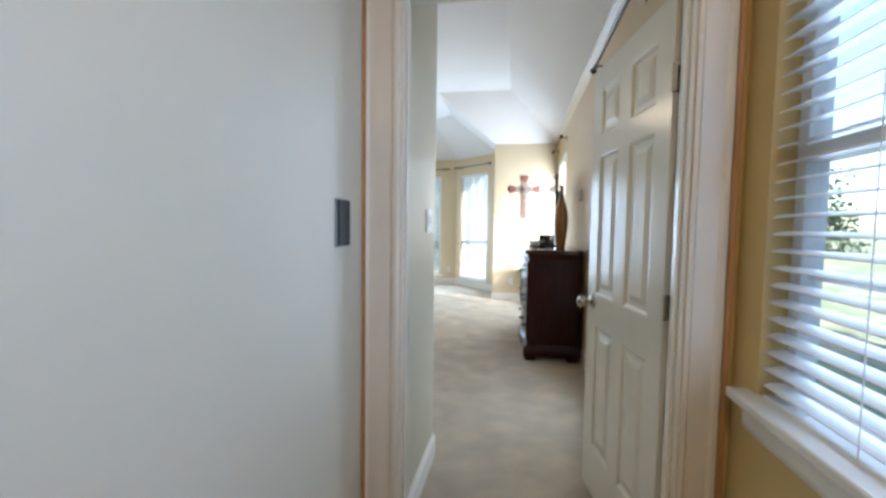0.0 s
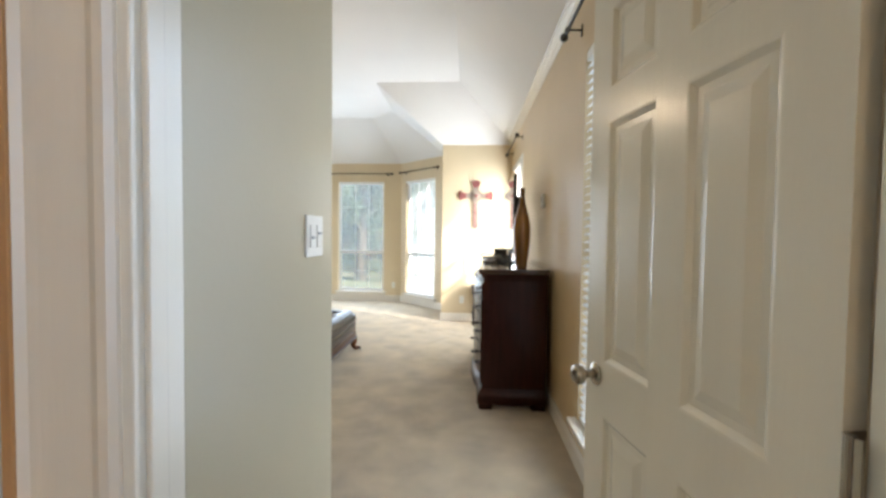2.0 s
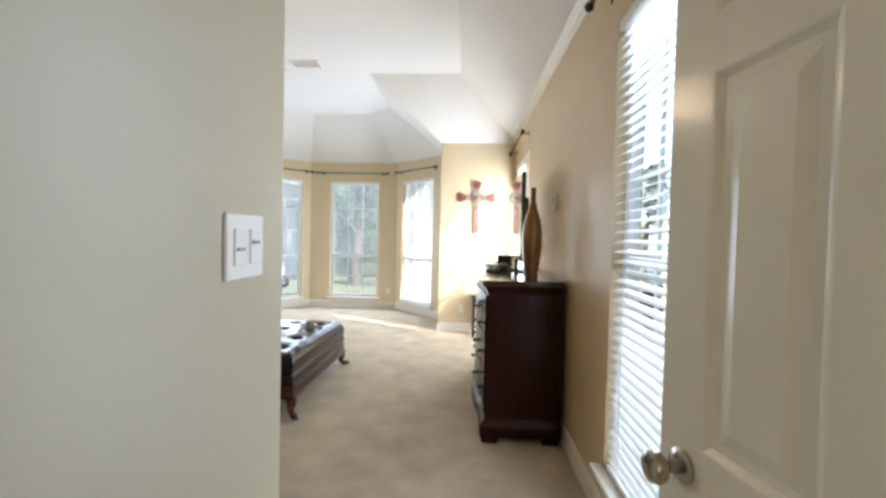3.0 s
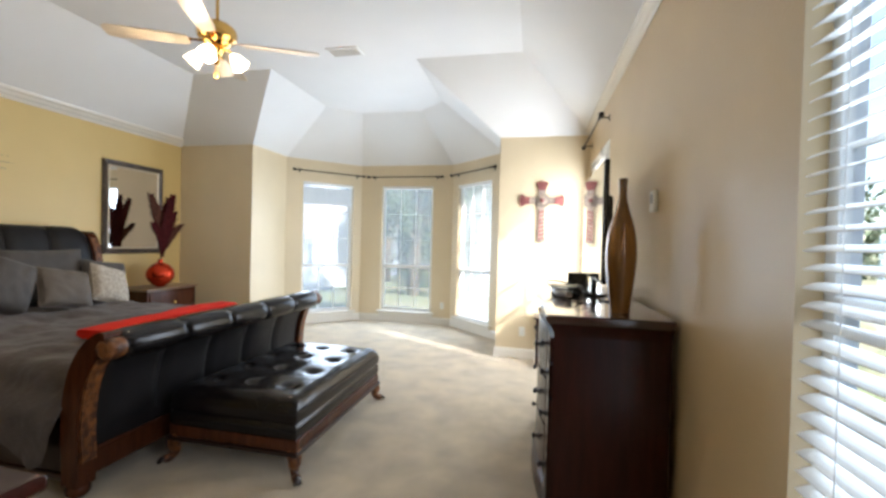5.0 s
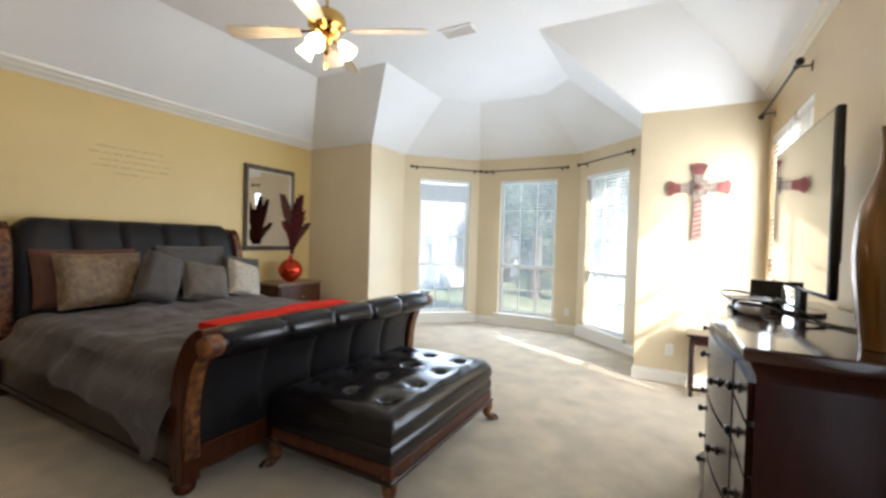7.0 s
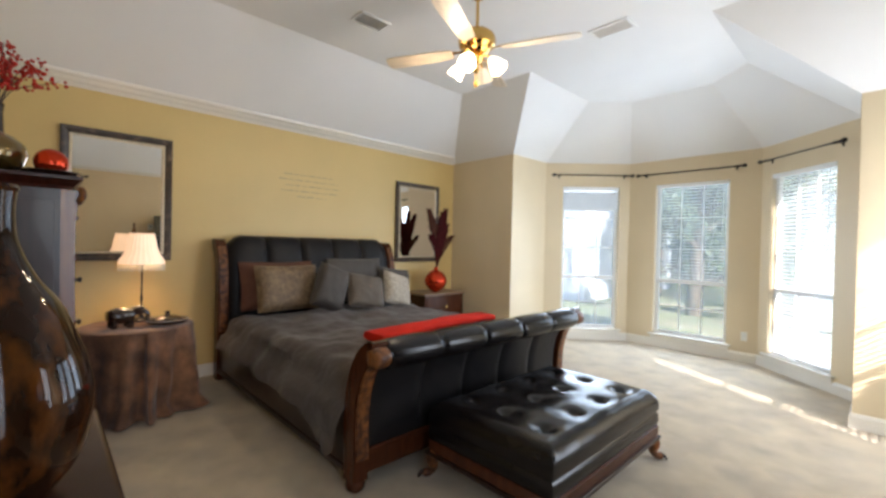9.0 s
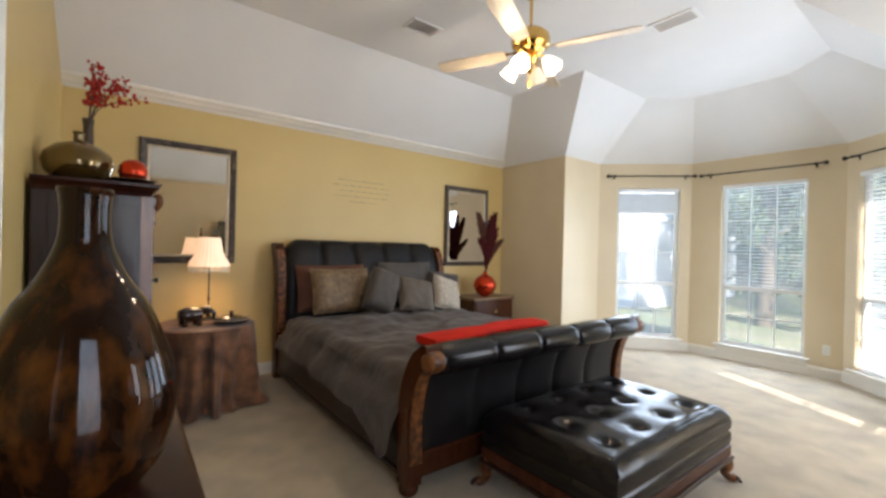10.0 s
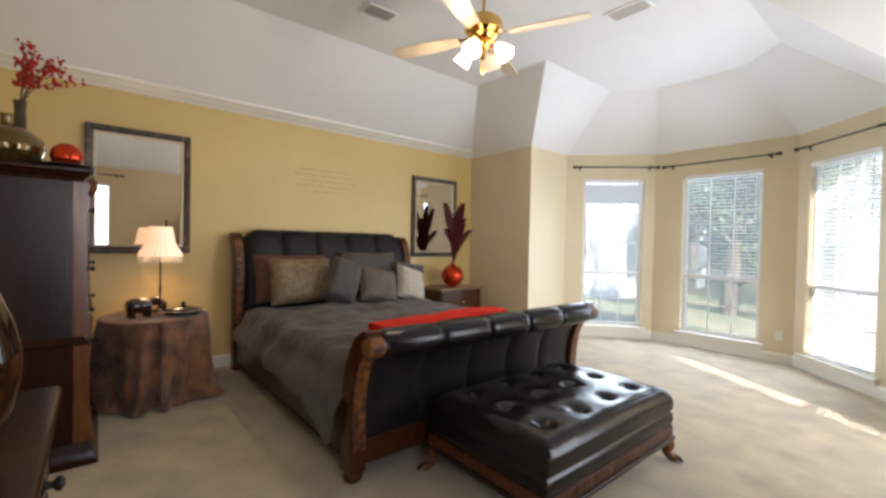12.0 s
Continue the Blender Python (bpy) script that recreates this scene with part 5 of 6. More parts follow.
for k in range(9):
    tip = (rb.uniform(0.02, 0.16), rb.uniform(0.03, 0.32), rb.uniform(0.66, 0.92))
    pts = spline([(0, 0, 0.46), (0.01, tip[1] * 0.25, 0.60), (tip[0] * 0.7, tip[1] * 0.75, tip[2] * 0.95), tip], 5)
    part("twig", tube(pts, lambda s: 0.004 - 0.0025 * s, 5), TWIG, bv)
    for q in range(26):
        p = pts[rb.randrange(6, len(pts))] + Vector((rb.uniform(-0.035, 0.035), rb.uniform(-0.04, 0.04), rb.uniform(-0.035, 0.035)))
        z = rb.uniform(0.008, 0.014)
        add_lathe(fruit, [(0, -1), (0.7, -0.7), (1, 0), (0.7, 0.7), (0, 1)], 7, Matrix.Translation(p) @ Matrix.Diagonal((z, z, z, 1)))
tagged(part("berry_cluster", fruit, BERRY, bv, "dense clusters of red berries", smooth=True), kind="stuff")
dish = thing("leaf_dish", "dark scalloped dish with a red glass ball", "dish", (-3.48, 2.555, AH))
part("dish", lathe([(0, 0.0), (0.06, 0.0), (0.10, 0.018), (0.145, 0.040), (0.141, 0.045), (0.09, 0.028), (0, 0.016)], 40, lambda a, z: 1 + (0.07 * math.sin(7 * a) if z > 0.03 else 0)), BLACK_GLAZE, dish, smooth=True)
ball = thing("red_glass_ball", "shiny red glass ball resting in a dish", "ornament", (-3.48, 2.555, AH + 0.100))
part("ball", lathe([(0.082 * math.sin(math.pi * k / 16), -0.082 * math.cos(math.pi * k / 16)) for k in range(17)], 28), RED_GLASS, ball, smooth=True)


# ======== chest by the entry with the big amber vase ========
chest = thing("chest_of_drawers", "cherry chest of drawers with a moulded top by the entry", "chest of drawers")
HX0, HX1, HY0, HY1, HH = -1.36, -0.56, 2.10, 2.595, 0.985
part("top", box((HX0 - 0.03, HY0, HH - 0.032), (HX1 + 0.03, HY1 + 0.04, HH), 0.012, 4), WOOD_RED, chest, "polished cherry top", smooth=True)
part("under_top", box((HX0 - 0.012, HY0 + 0.01, HH - 0.055), (HX1 + 0.012, HY1 + 0.02, HH - 0.032), 0.006), WOOD_RED, chest)
part("body", box((HX0, HY0 + 0.01, 0.10), (HX1, HY1, HH - 0.055), 0.006), WOOD_RED, chest)
part("plinth", moulding(HX0, HX1, HY0 + 0.01, HY1, [(-0.03, 0.0), (0.035, 0.0), (0.038, 0.05), (0.015, 0.10), (-0.03, 0.10)]), WOOD_RED, chest)
for z0, z1 in ((0.12, 0.325), (0.34, 0.535), (0.55, 0.74), (0.755, 0.915)):
    d = part("drawer", box((HX0 + 0.03, HY1, z0), (HX1 - 0.03, HY1 + 0.018, z1), 0.006), WOOD_RED, chest)
    for x in (HX0 + 0.22, HX1 - 0.22):
        drop_pull(d, pose(x, HY1 + 0.018, (z0 + z1) / 2, -90, 0, 0))
big = thing("amber_vase", "large brown mottled glass bottle vase with a narrow neck", "vase", (-0.985, 2.46, HH))
prof = [(p.x, p.z) for p in spline([(0.001, 0, 0.0), (0.072, 0, 0.0), (0.086, 0, 0.010), (0.102, 0, 0.030), (0.116, 0, 0.049), (0.129, 0, 0.085), (0.1395, 0, 0.162), (0.129, 0, 0.226), (0.118, 0, 0.260),
                                   (0.105, 0, 0.296), (0.088, 0, 0.332), (0.065, 0, 0.366), (0.048, 0, 0.402), (0.037, 0, 0.437), (0.034, 0, 0.480), (0.037, 0, 0.518)], 4)]
part("vase_body", lathe(prof, 72), AMBER_GLAZE, big, smooth=True)
part("lip", lathe([(0.0365, 0.512), (0.039, 0.518), (0.0365, 0.524), (0.031, 0.520), (0.028, 0.47), (0, 0.43)], 48), AMBER_GLAZE, big, "rounded glass lip", smooth=True)


# ======== dresser, television and what stands on it ========
DXF, DXB, DY0, DY1, DH = 0.385, 0.88, 4.035, 5.50, 1.095
dr = thing("dresser", "large cherry dresser with a shaped front along the wall", "dresser")


def front(y, k=1.0):
    """Plan of the serpentine front: straight end bays, a bowed middle."""
    f = (y - DY0) / (DY1 - DY0)
    return DXF - k * (0.040 * max(0.0, math.sin(math.pi * (f - 0.22) / 0.56)) ** 0.8 if 0.22 < f < 0.78 else 0.0)


def plan(grow):
    pts = [(front(DY0 + (DY1 - DY0) * k / 48) - grow, DY0 - grow + (DY1 - DY0 + 2 * grow) * k / 48) for k in range(49)]
    return pts + [(DXB, DY1 + grow), (DXB, DY0 - grow)]


def slab(levels):
    bm = bmesh.new()
    add_loft(bm, [[(x, y, z) for x, y in plan(g)] for g, z in levels], closed=True)
    return fixed(bm)


part("top", slab([(0.020, DH - 0.045), (0.032, DH - 0.040), (0.038, DH - 0.026), (0.040, DH - 0.006), (0.034, DH)]), WOOD_POLISHED, dr, "polished cherry top with a moulded edge", smooth=True)
part("frieze", slab([(0.0, DH - 0.10), (0.005, DH - 0.075), (0.018, DH - 0.05), (0.020, DH - 0.045)]), WOOD_RED, dr, smooth=True)
part("body", slab([(0.0, 0.16), (0.0, DH - 0.10)]), WOOD_RED, dr, smooth=True)
part("plinth", slab([(0.030, 0.045), (0.038, 0.06), (0.036, 0.12), (0.018, 0.145), (0.006, 0.165)]), WOOD_RED, dr, smooth=True)
for y in (DY0 + 0.04, DY1 - 0.04):
    for x in (DXF + 0.03, DXB - 0.06):
        part("foot", box((x - 0.055, y - 0.065, 0.0), (x + 0.055, y + 0.065, 0.05), 0.014, 3), WOOD_RED, dr)
f0 = DY1 - DY0
BAYS = ((DY0 + 0.03, DY0 + f0 * 0.215), (DY0 + f0 * 0.225, DY0 + f0 * 0.775), (DY0 + f0 * 0.785, DY1 - 0.03))
for b, (y0, y1) in enumerate(BAYS):
    for z0, z1 in ((0.19, 0.44), (0.455, 0.69), (0.705, 0.85), (0.865, 0.98)) if b != 1 else ((0.19, 0.44), (0.455, 0.69), (0.705, 0.98)):
        bm = bmesh.new()
        ys = [y0 + (y1 - y0) * k / 16 for k in range(17)]
        outl = [(front(y) - 0.016, y) for y in ys] + [(front(y) + 0.004, y) for y in ys[::-1]]
        add_loft(bm, [[(x, y, z) for x, y in outl] for z in (z0, z1)], closed=True)
        d = part("drawer", fixed(bm), WOOD_RED, dr, smooth=True)
        for y in ((y0 + y1) / 2,) if b != 1 else (y0 + 0.16, y1 - 0.16):
            drop_pull(d, pose(front(y) - 0.016, y, (z0 + z1) / 2, 0, -90, 0), IRON)

tall = thing("tall_vase", "slender bronze streaked vase with a pinched neck", "vase", (0.690, 4.19, DH))
prof = [(p.x, p.z) for p in spline([(0.001, 0, 0.0), (0.042, 0, 0.0), (0.046, 0, 0.02), (0.056, 0, 0.10), (0.068, 0, 0.22), (0.069, 0, 0.31), (0.057, 0, 0.40), (0.034, 0, 0.48), (0.020, 0, 0.54), (0.018, 0, 0.59), (0.021, 0, 0.635)], 4)]
part("vase_body", lathe(prof + [(0.016, 0.635), (0.012, 0.58), (0, 0.56)], 40), BRONZE_GLAZE, tall, smooth=True)

tv = thing("television", "flat black television facing the bed on the dresser", "television")
TX, TY0, TY1, TZ0, TZ1 = 0.655, 4.52, 5.47, 1.195, 1.895
part("casing", box((TX, TY0, TZ0), (TX + 0.030, TY1, TZ1), 0.010, 3), PLASTIC_BLACK, tv, smooth=True)
part("back_bulge", box((TX + 0.028, TY0 + 0.18, TZ0 + 0.12), (TX + 0.085, TY1 - 0.18, TZ1 - 0.18), 0.02, 3), PLASTIC_BLACK, tv, smooth=True)
part("screen", box((TX - 0.002, TY0 + 0.014, TZ0 + 0.02), (TX + 0.004, TY1 - 0.014, TZ1 - 0.014)), SCREEN, tv, "glossy black glass screen")
ym = (TY0 + TY1) / 2
part("stand_neck", box((TX + 0.012, ym - 0.05, DH + 0.012), (TX + 0.04, ym + 0.05, TZ0 + 0.03), 0.006), PLASTIC_BLACK, tv)
bm = bmesh.new()
add_prism(bm, [(TX + 0.025 + 0.10 * math.cos(2 * math.pi * k / 28) * 0.85, ym + 0.16 * math.sin(2 * math.pi * k / 28)) for k in range(28)], DH, DH + 0.014, "z")
part("stand_base", fixed(bm), PLASTIC_BLACK, tv)

boxy = thing("media_box", "small black set-top box on the dresser", "set-top box", (0.50, 4.97, DH))
part("case", box((-0.09, -0.11, 0.006), (0.09, 0.11, 0.05), 0.006), PLASTIC_BLACK, boxy)
part("front_strip", box((-0.092, -0.09, 0.018), (-0.0895, 0.09, 0.036)), SILVER, boxy)
for x in (-0.07, 0.07):
    for y in (-0.09, 0.09):
        part("foot", box((x - 0.01, y - 0.01, 0), (x + 0.01, y + 0.01, 0.007)), PLASTIC_BLACK, boxy)
dock = thing("picture_frame", "small black wedge frame standing on the dresser", "picture frame", (0.62, 5.33, DH), 60)
bm = bmesh.new()
add_prism(bm, [(-0.04, 0), (0.04, 0), (-0.026, 0.115), (-0.036, 0.115)], -0.07, 0.07, "y")
part("easel", fixed(bm), PLASTIC_BLACK, dock)
gls = thing("eyeglass_case", "silver grey folded case among the cables", "case", (0.46, 4.70, DH), 30)
part("shell", lathe([(0, -0.075), (0.022, -0.07), (0.030, -0.03), (0.030, 0.03), (0.022, 0.07), (0, 0.075)], 20), SILVER, gls, smooth=True, m=pose(0, 0, 0.030, 90, 0, 0))
cab = thing("cable", "loose dark cables lying on the dresser", "cable", (0, 0, DH - 1.07))
for pts in ([(0.50, 4.86, 1.076), (0.44, 4.80, 1.10), (0.42, 4.70, 1.12), (0.50, 4.62, 1.12), (0.58, 4.60, 1.09), (0.66, 4.55, 1.076)],
            [(0.60, 4.90, 1.076), (0.55, 4.76, 1.14), (0.58, 4.66, 1.13), (0.66, 4.62, 1.08), (0.74, 4.52, 1.076)],
            [(0.44, 4.90, 1.10), (0.38, 4.96, 1.13), (0.40, 5.06, 1.14), (0.50, 5.08, 1.13), (0.58, 5.0, 1.10)]):
    part("wire", tube(spline(pts, 6), 0.0055, 6), PLASTIC_BLACK, cab, smooth=True)

# thermostat on the east wall
th = thing("thermostat", "white wall thermostat with a grey display", "thermostat")
part("housing", box((EAST - 0.022, 4.47, 1.60), (EAST, 4.56, 1.715), 0.005), PLATE, th)
part("display", box((EAST - 0.0235, 4.49, 1.645), (EAST - 0.0215, 4.54, 1.695)), GREY_PLASTIC, th)

# ======== small turned-leg table by the north wall ========
st = thing("side_table", "small dark wooden side table with turned legs", "side table", (0.60, 7.15, 0))
part("top", box((-0.29, -0.17, 0.555), (0.29, 0.17, 0.580), 0.008), WOOD_DARK, st)
part("apron", box((-0.26, -0.14, 0.48), (0.26, 0.14, 0.555), 0.004), WOOD_DARK, st)
for x in (-0.24, 0.24):
    for y in (-0.125, 0.125):
        pr = [(0, 0), (0.016, 0), (0.020, 0.02), (0.020, 0.10), (0.014, 0.11)]
        for k in range(8):
            z = 0.115 + 0.042 * k
            pr += [(0.013, z), (0.022, z + 0.014), (0.022, z + 0.026), (0.013, z + 0.040)]
        pr += [(0.022, 0.46), (0.022, 0.50), (0, 0.50)]
        part("leg", lathe(pr, 14), WOOD_DARK, st, "bobbin turned leg", smooth=True, m=pose(x, y, 0))
part("stretcher", box((-0.24, -0.137, 0.055), (0.24, -0.113, 0.085), 0.004), WOOD_DARK, st)
part("stretcher", box((-0.252, -0.125, 0.057), (-0.228, 0.125, 0.083), 0.004), WOOD_DARK, st)
part("stretcher", box((0.228, -0.125, 0.057), (0.252, 0.125, 0.083), 0.004), WOOD_DARK, st)

# ======== cross ========
cx, cz = 0.372, 1.955
cross = thing("wall_cross", "carved cross with flared red ends and striped foot", "wall cross")


def flare(pts, lo, hi, mat, name, label=""):
    bm = bmesh.new()
    add_prism(bm, [(cx + a, cz + b) for a, b in pts], NORTH - hi, NORTH - lo, "y")
    return part(name, fixed(bm), mat, cross, label)


flare([(-0.052, -0.49), (-0.045, -0.45), (-0.042, 0.12), (-0.048, 0.15), (0.048, 0.15), (0.042, 0.12), (0.042, -0.45), (0.052, -0.49), (0.03, -0.515), (0, -0.52), (-0.03, -0.515)], 0.0, 0.022, CROSS_STONE, "upright", "aged carved stone body")
flare([(-0.17, -0.042), (-0.17, 0.042), (0.17, 0.042), (0.17, -0.042)], 0.0, 0.019, CROSS_STONE, "crossbar")
flare([(-0.045, 0.13), (-0.055, 0.17), (-0.075, 0.215), (-0.04, 0.232), (0, 0.237), (0.04, 0.232), (0.075, 0.215), (0.055, 0.17), (0.045, 0.13)], 0.0, 0.028, CROSS_RED, "top_end", "worn red flared end")
for s in (-1, 1):
    flare([(s * 0.15, -0.040), (s * 0.20, -0.050), (s * 0.245, -0.075), (s * 0.262, -0.04), (s * 0.268, 0), (s * 0.262, 0.04), (s * 0.245, 0.075), (s * 0.20, 0.050), (s * 0.15, 0.040)], 0.0, 0.028, CROSS_RED, "side_end", "worn red flared end")
for k in range(8):
    z = -0.135 - 0.046 * k
    flare([(-0.036, z - 0.026), (0.036, z - 0.002), (0.036, z + 0.018), (-0.036, z - 0.006)], 0.02, 0.029, CROSS_RED, "stripe", "raised red stripe")
part("rosette", lathe([(0, 0), (0.062, 0), (0.066, 0.010), (0.052, 0.020), (0.042, 0.014), (0.030, 0.026), (0, 0.030)], 24, lambda a, z: 1 + 0.08 * math.cos(8 * a)), CROSS_STONE, cross, "carved rosette", m=pose(cx, NORTH - 0.018, cz, 90, 0, 0))
part("boss", lathe([(0, 0.0), (0.026, 0.0), (0.024, 0.012), (0.012, 0.020), (0, 0.022)], 20), CROSS_RED, cross, smooth=True, m=pose(cx, NORTH - 0.040, cz, 90, 0, 0))
for k in range(4):
    a = math.pi / 4 + math.pi / 2 * k
    bm = tube(spline([(0.05 * math.cos(a - 0.5), 0, 0.05 * math.sin(a - 0.5)), (0.095 * math.cos(a), 0, 0.095 * math.sin(a)), (0.05 * math.cos(a + 0.5), 0, 0.05 * math.sin(a + 0.5))], 5), 0.010, 6)
    part("scroll", bm, CROSS_STONE, cross, smooth=True, m=pose(cx, NORTH - 0.016, cz))


# ======== plates and outlets ========
def outlet(m, label="white duplex outlet plate low on the wall"):
    root = new("wall_outlet")
    root.matrix_world = m
    tagged(root, label, "outlet", group="wall outlets")
    part("plate", box((-0.036, 0, -0.058), (0.036, 0.006, 0.058), 0.0025), PLATE, root)
    for z in (-0.021, 0.021):
        s = part("socket", box((-0.016, 0.006, z - 0.014), (0.016, 0.008, z + 0.014), 0.0015), PLATE, root)
        for x in (-0.006, 0.006):
            part("slot", box((x - 0.0012, 0.0078, z - 0.004), (x + 0.0012, 0.0084, z + 0.006)), DARK_PANEL, s)


outlet(pose(0.175, NORTH, 0.335, 0, 0, 180))
outlet(MC @ pose(0.145, 0, 0.33))
sw = thing("light_switch", "white double dimmer switch plate in the passage", "light switch")
part("plate", box((PASS_X, 1.932, 1.285), (PASS_X + 0.007, 2.062, 1.405), 0.003), PLATE, sw)
for y in (1.970, 2.024):
    t = part("rocker", box((PASS_X + 0.007, y - 0.017, 1.312), (PASS_X + 0.0105, y + 0.017, 1.378), 0.0015), PLATE, sw)
    part("lever", box((PASS_X + 0.0105, y - 0.012, 1.338 if y < 2.0 else 1.350), (PASS_X + 0.014, y + 0.012, 1.344 if y < 2.0 else 1.357)), GREY_PLASTIC, t)
bs = thing("black_wall_switch", "flat black switch plate on the hall wall", "light switch")
part("plate", box((HALL_X, 1.024, 1.262), (HALL_X + 0.012, 1.105, 1.398), 0.003), DARK_PANEL, bs)
part("grey_edge", box((HALL_X, 1.016, 1.258), (HALL_X + 0.005, 1.112, 1.402), 0.002), GREY_PLASTIC, bs)


# ======== ceiling fan ========
FX, FY, FZ = -2.21, 4.95, 3.00
fan = thing("ceiling_fan", "brass ceiling fan with pale blades and lit glass shades", "ceiling fan", (FX, FY, 0))
part("canopy", lathe([(0, HIGH), (0.070, HIGH), (0.068, HIGH - 0.02), (0.045, HIGH - 0.055), (0.018, HIGH - 0.07), (0, HIGH - 0.07)], 24), BRASS, fan, smooth=True)
part("downrod", lathe([(0, FZ + 0.06), (0.012, FZ + 0.06), (0.012, HIGH - 0.05), (0, HIGH - 0.05)], 12), BRASS, fan, smooth=True)
part("motor", lathe([(0, FZ + 0.105), (0.036, FZ + 0.10), (0.095, FZ + 0.085), (0.138, FZ + 0.05), (0.148, FZ + 0.01), (0.138, FZ - 0.03), (0.105, FZ - 0.045), (0.096, FZ - 0.055), (0.104, FZ - 0.065),
                     (0.082, FZ - 0.085), (0.045, FZ - 0.10), (0, FZ - 0.10)], 36), BRASS, fan, "polished brass motor housing", smooth=True)
blade_me, iron_me = None, None
for k in range(4):
    a = 25 + 90 * k
    m = pose(0, 0, FZ - 0.06, 0, 0, a)
    if blade_me is None:
        bm = bmesh.new()
        outl = [(0.20, -0.050), (0.30, -0.062), (0.60, -0.070), (0.74, -0.068), (0.77, -0.055), (0.78, 0), (0.77, 0.055), (0.74, 0.068), (0.60, 0.070), (0.30, 0.062), (0.20, 0.050)]
        add_prism(bm, outl, -0.004, 0.004, "z")
        bmesh.ops.transform(bm, matrix=pose(0, 0, 0, 11, 0, 0), verts=bm.verts)
        b = part("blade", fixed(bm), BLADE, fan, "pale wooden blade", m=m)
        blade_me = b.data
        bm = bmesh.new()
        add_prism(bm, [(0.09, -0.016), (0.17, -0.010), (0.21, -0.026), (0.25, -0.020), (0.26, 0), (0.25, 0.020), (0.21, 0.026), (0.17, 0.010), (0.09, 0.016)], 0.005, 0.010, "z")
        bmesh.ops.transform(bm, matrix=pose(0, 0, 0, 11, 0, 0), verts=bm.verts)
        i = part("blade_iron", fixed(bm), BRASS, b)
        iron_me = i.data
    else:
        b = share("blade", blade_me, fan, m)
        share("blade_iron", iron_me, b, Matrix())
part("light_hub", lathe([(0, FZ - 0.10), (0.045, FZ - 0.10), (0.055, FZ - 0.12), (0.040, FZ - 0.15), (0.022, FZ - 0.165), (0.020, FZ - 0.20), (0.028, FZ - 0.215), (0.012, FZ - 0.235), (0, FZ - 0.24)], 24), BRASS, fan, smooth=True)
for k in range(4):
    a = 20 + 90 * k
    m = pose(0, 0, FZ - 0.125, 0, 0, a)
    arm_ = part("lamp_arm", tube(spline([(0.04, 0, 0), (0.075, 0, 0.012), (0.105, 0, 0.0), (0.118, 0, -0.02)], 5), 0.008, 8), BRASS, fan, smooth=True, m=m)
    bm = lathe([(0.022, 0.0), (0.030, -0.012), (0.044, -0.035), (0.056, -0.065), (0.060, -0.095), (0.068, -0.112), (0.064, -0.112), (0.055, -0.094), (0.051, -0.065), (0.040, -0.036), (0.02, -0.01), (0.0, -0.006)], 24,
               lambda a, z: 1 + (0.05 * math.cos(6 * a) if z < -0.09 else 0))
    part("glass_shade", bm, FROSTED if k != 1 else FROSTED_OFF, arm_, "lit tulip glass shade" if k != 1 else "unlit tulip glass shade", smooth=True, m=pose(0.118, 0, -0.02, 0, -38, 0))
    if k != 1:
        p = pose(FX, FY, FZ - 0.125, 0, 0, a) @ pose(0.118, 0, -0.02, 0, -38, 0) @ Vector((0, 0, -0.125))
        bulb(p, 2.5, (1.0, 0.80, 0.56), 0.03)
for k, (x, y) in enumerate(((0.012, 0.0), (-0.012, 0.008), (0.0, -0.014))):
    c = part("pull_chain", tube([(x, y, FZ - 0.235), (x, y, FZ - 0.30)], 0.002, 5), BRASS, fan)
    part("pull_knob", lathe([(0, 0), (0.007, 0.004), (0.009, 0.03), (0.004, 0.05), (0, 0.05)], 10), BRASS, c, smooth=True, m=pose(x, y, FZ - 0.345))


# ======== ceiling vents ========
def ceiling_vent(x, y, w, d, rz, tilt):
    root = thing("ceiling_vent", "white slatted metal air vent in the ceiling", "vent", (x, y, HIGH), rz, group="ceiling vents")
    bm = bmesh.new()
    f = 0.022
    add_box(bm, (-w / 2, -d / 2, -0.012), (w / 2, -d / 2 + f, 0))
    add_box(bm, (-w / 2, d / 2 - f, -0.012), (w / 2, d / 2, 0))
    add_box(bm, (-w / 2, -d / 2 + f, -0.0118), (-w / 2 + f, d / 2 - f, 0))
    add_box(bm, (w / 2 - f, -d / 2 + f, -0.0118), (w / 2, d / 2 - f, 0))
    part("frame", bm, VENT_METAL, root)
    part("backing", box((-w / 2 + f, -d / 2 + f, -0.002), (w / 2 - f, d / 2 - f, 0)), VENT_DARK, root)
    n = 9
    me = None
    for k in range(n):
        yy = -d / 2 + f + (d - 2 * f) * (k + 0.5) / n
        m = pose(0, yy, -0.008, tilt, 0, 0)
        if me is None:
            me = part("slat", box((-w / 2 + f, -0.007, -0.0008), (w / 2 - f, 0.007, 0.0008)), VENT_METAL, root, m=m).data
        else:
            share("slat", me, root, m)


ceiling_vent(-1.72, 6.20, 0.36, 0.20, 0, -35)
ceiling_vent(-3.19, 4.62, 0.20, 0.30, 0, 35)


# ======== outside ========
GZ = -0.22
tagged(link_mesh("ground", box((-400, -400, GZ - 0.5), (400, 400, GZ)), LAWN), "sunny green lawn reaching to the horizon", "lawn", kind="structure")


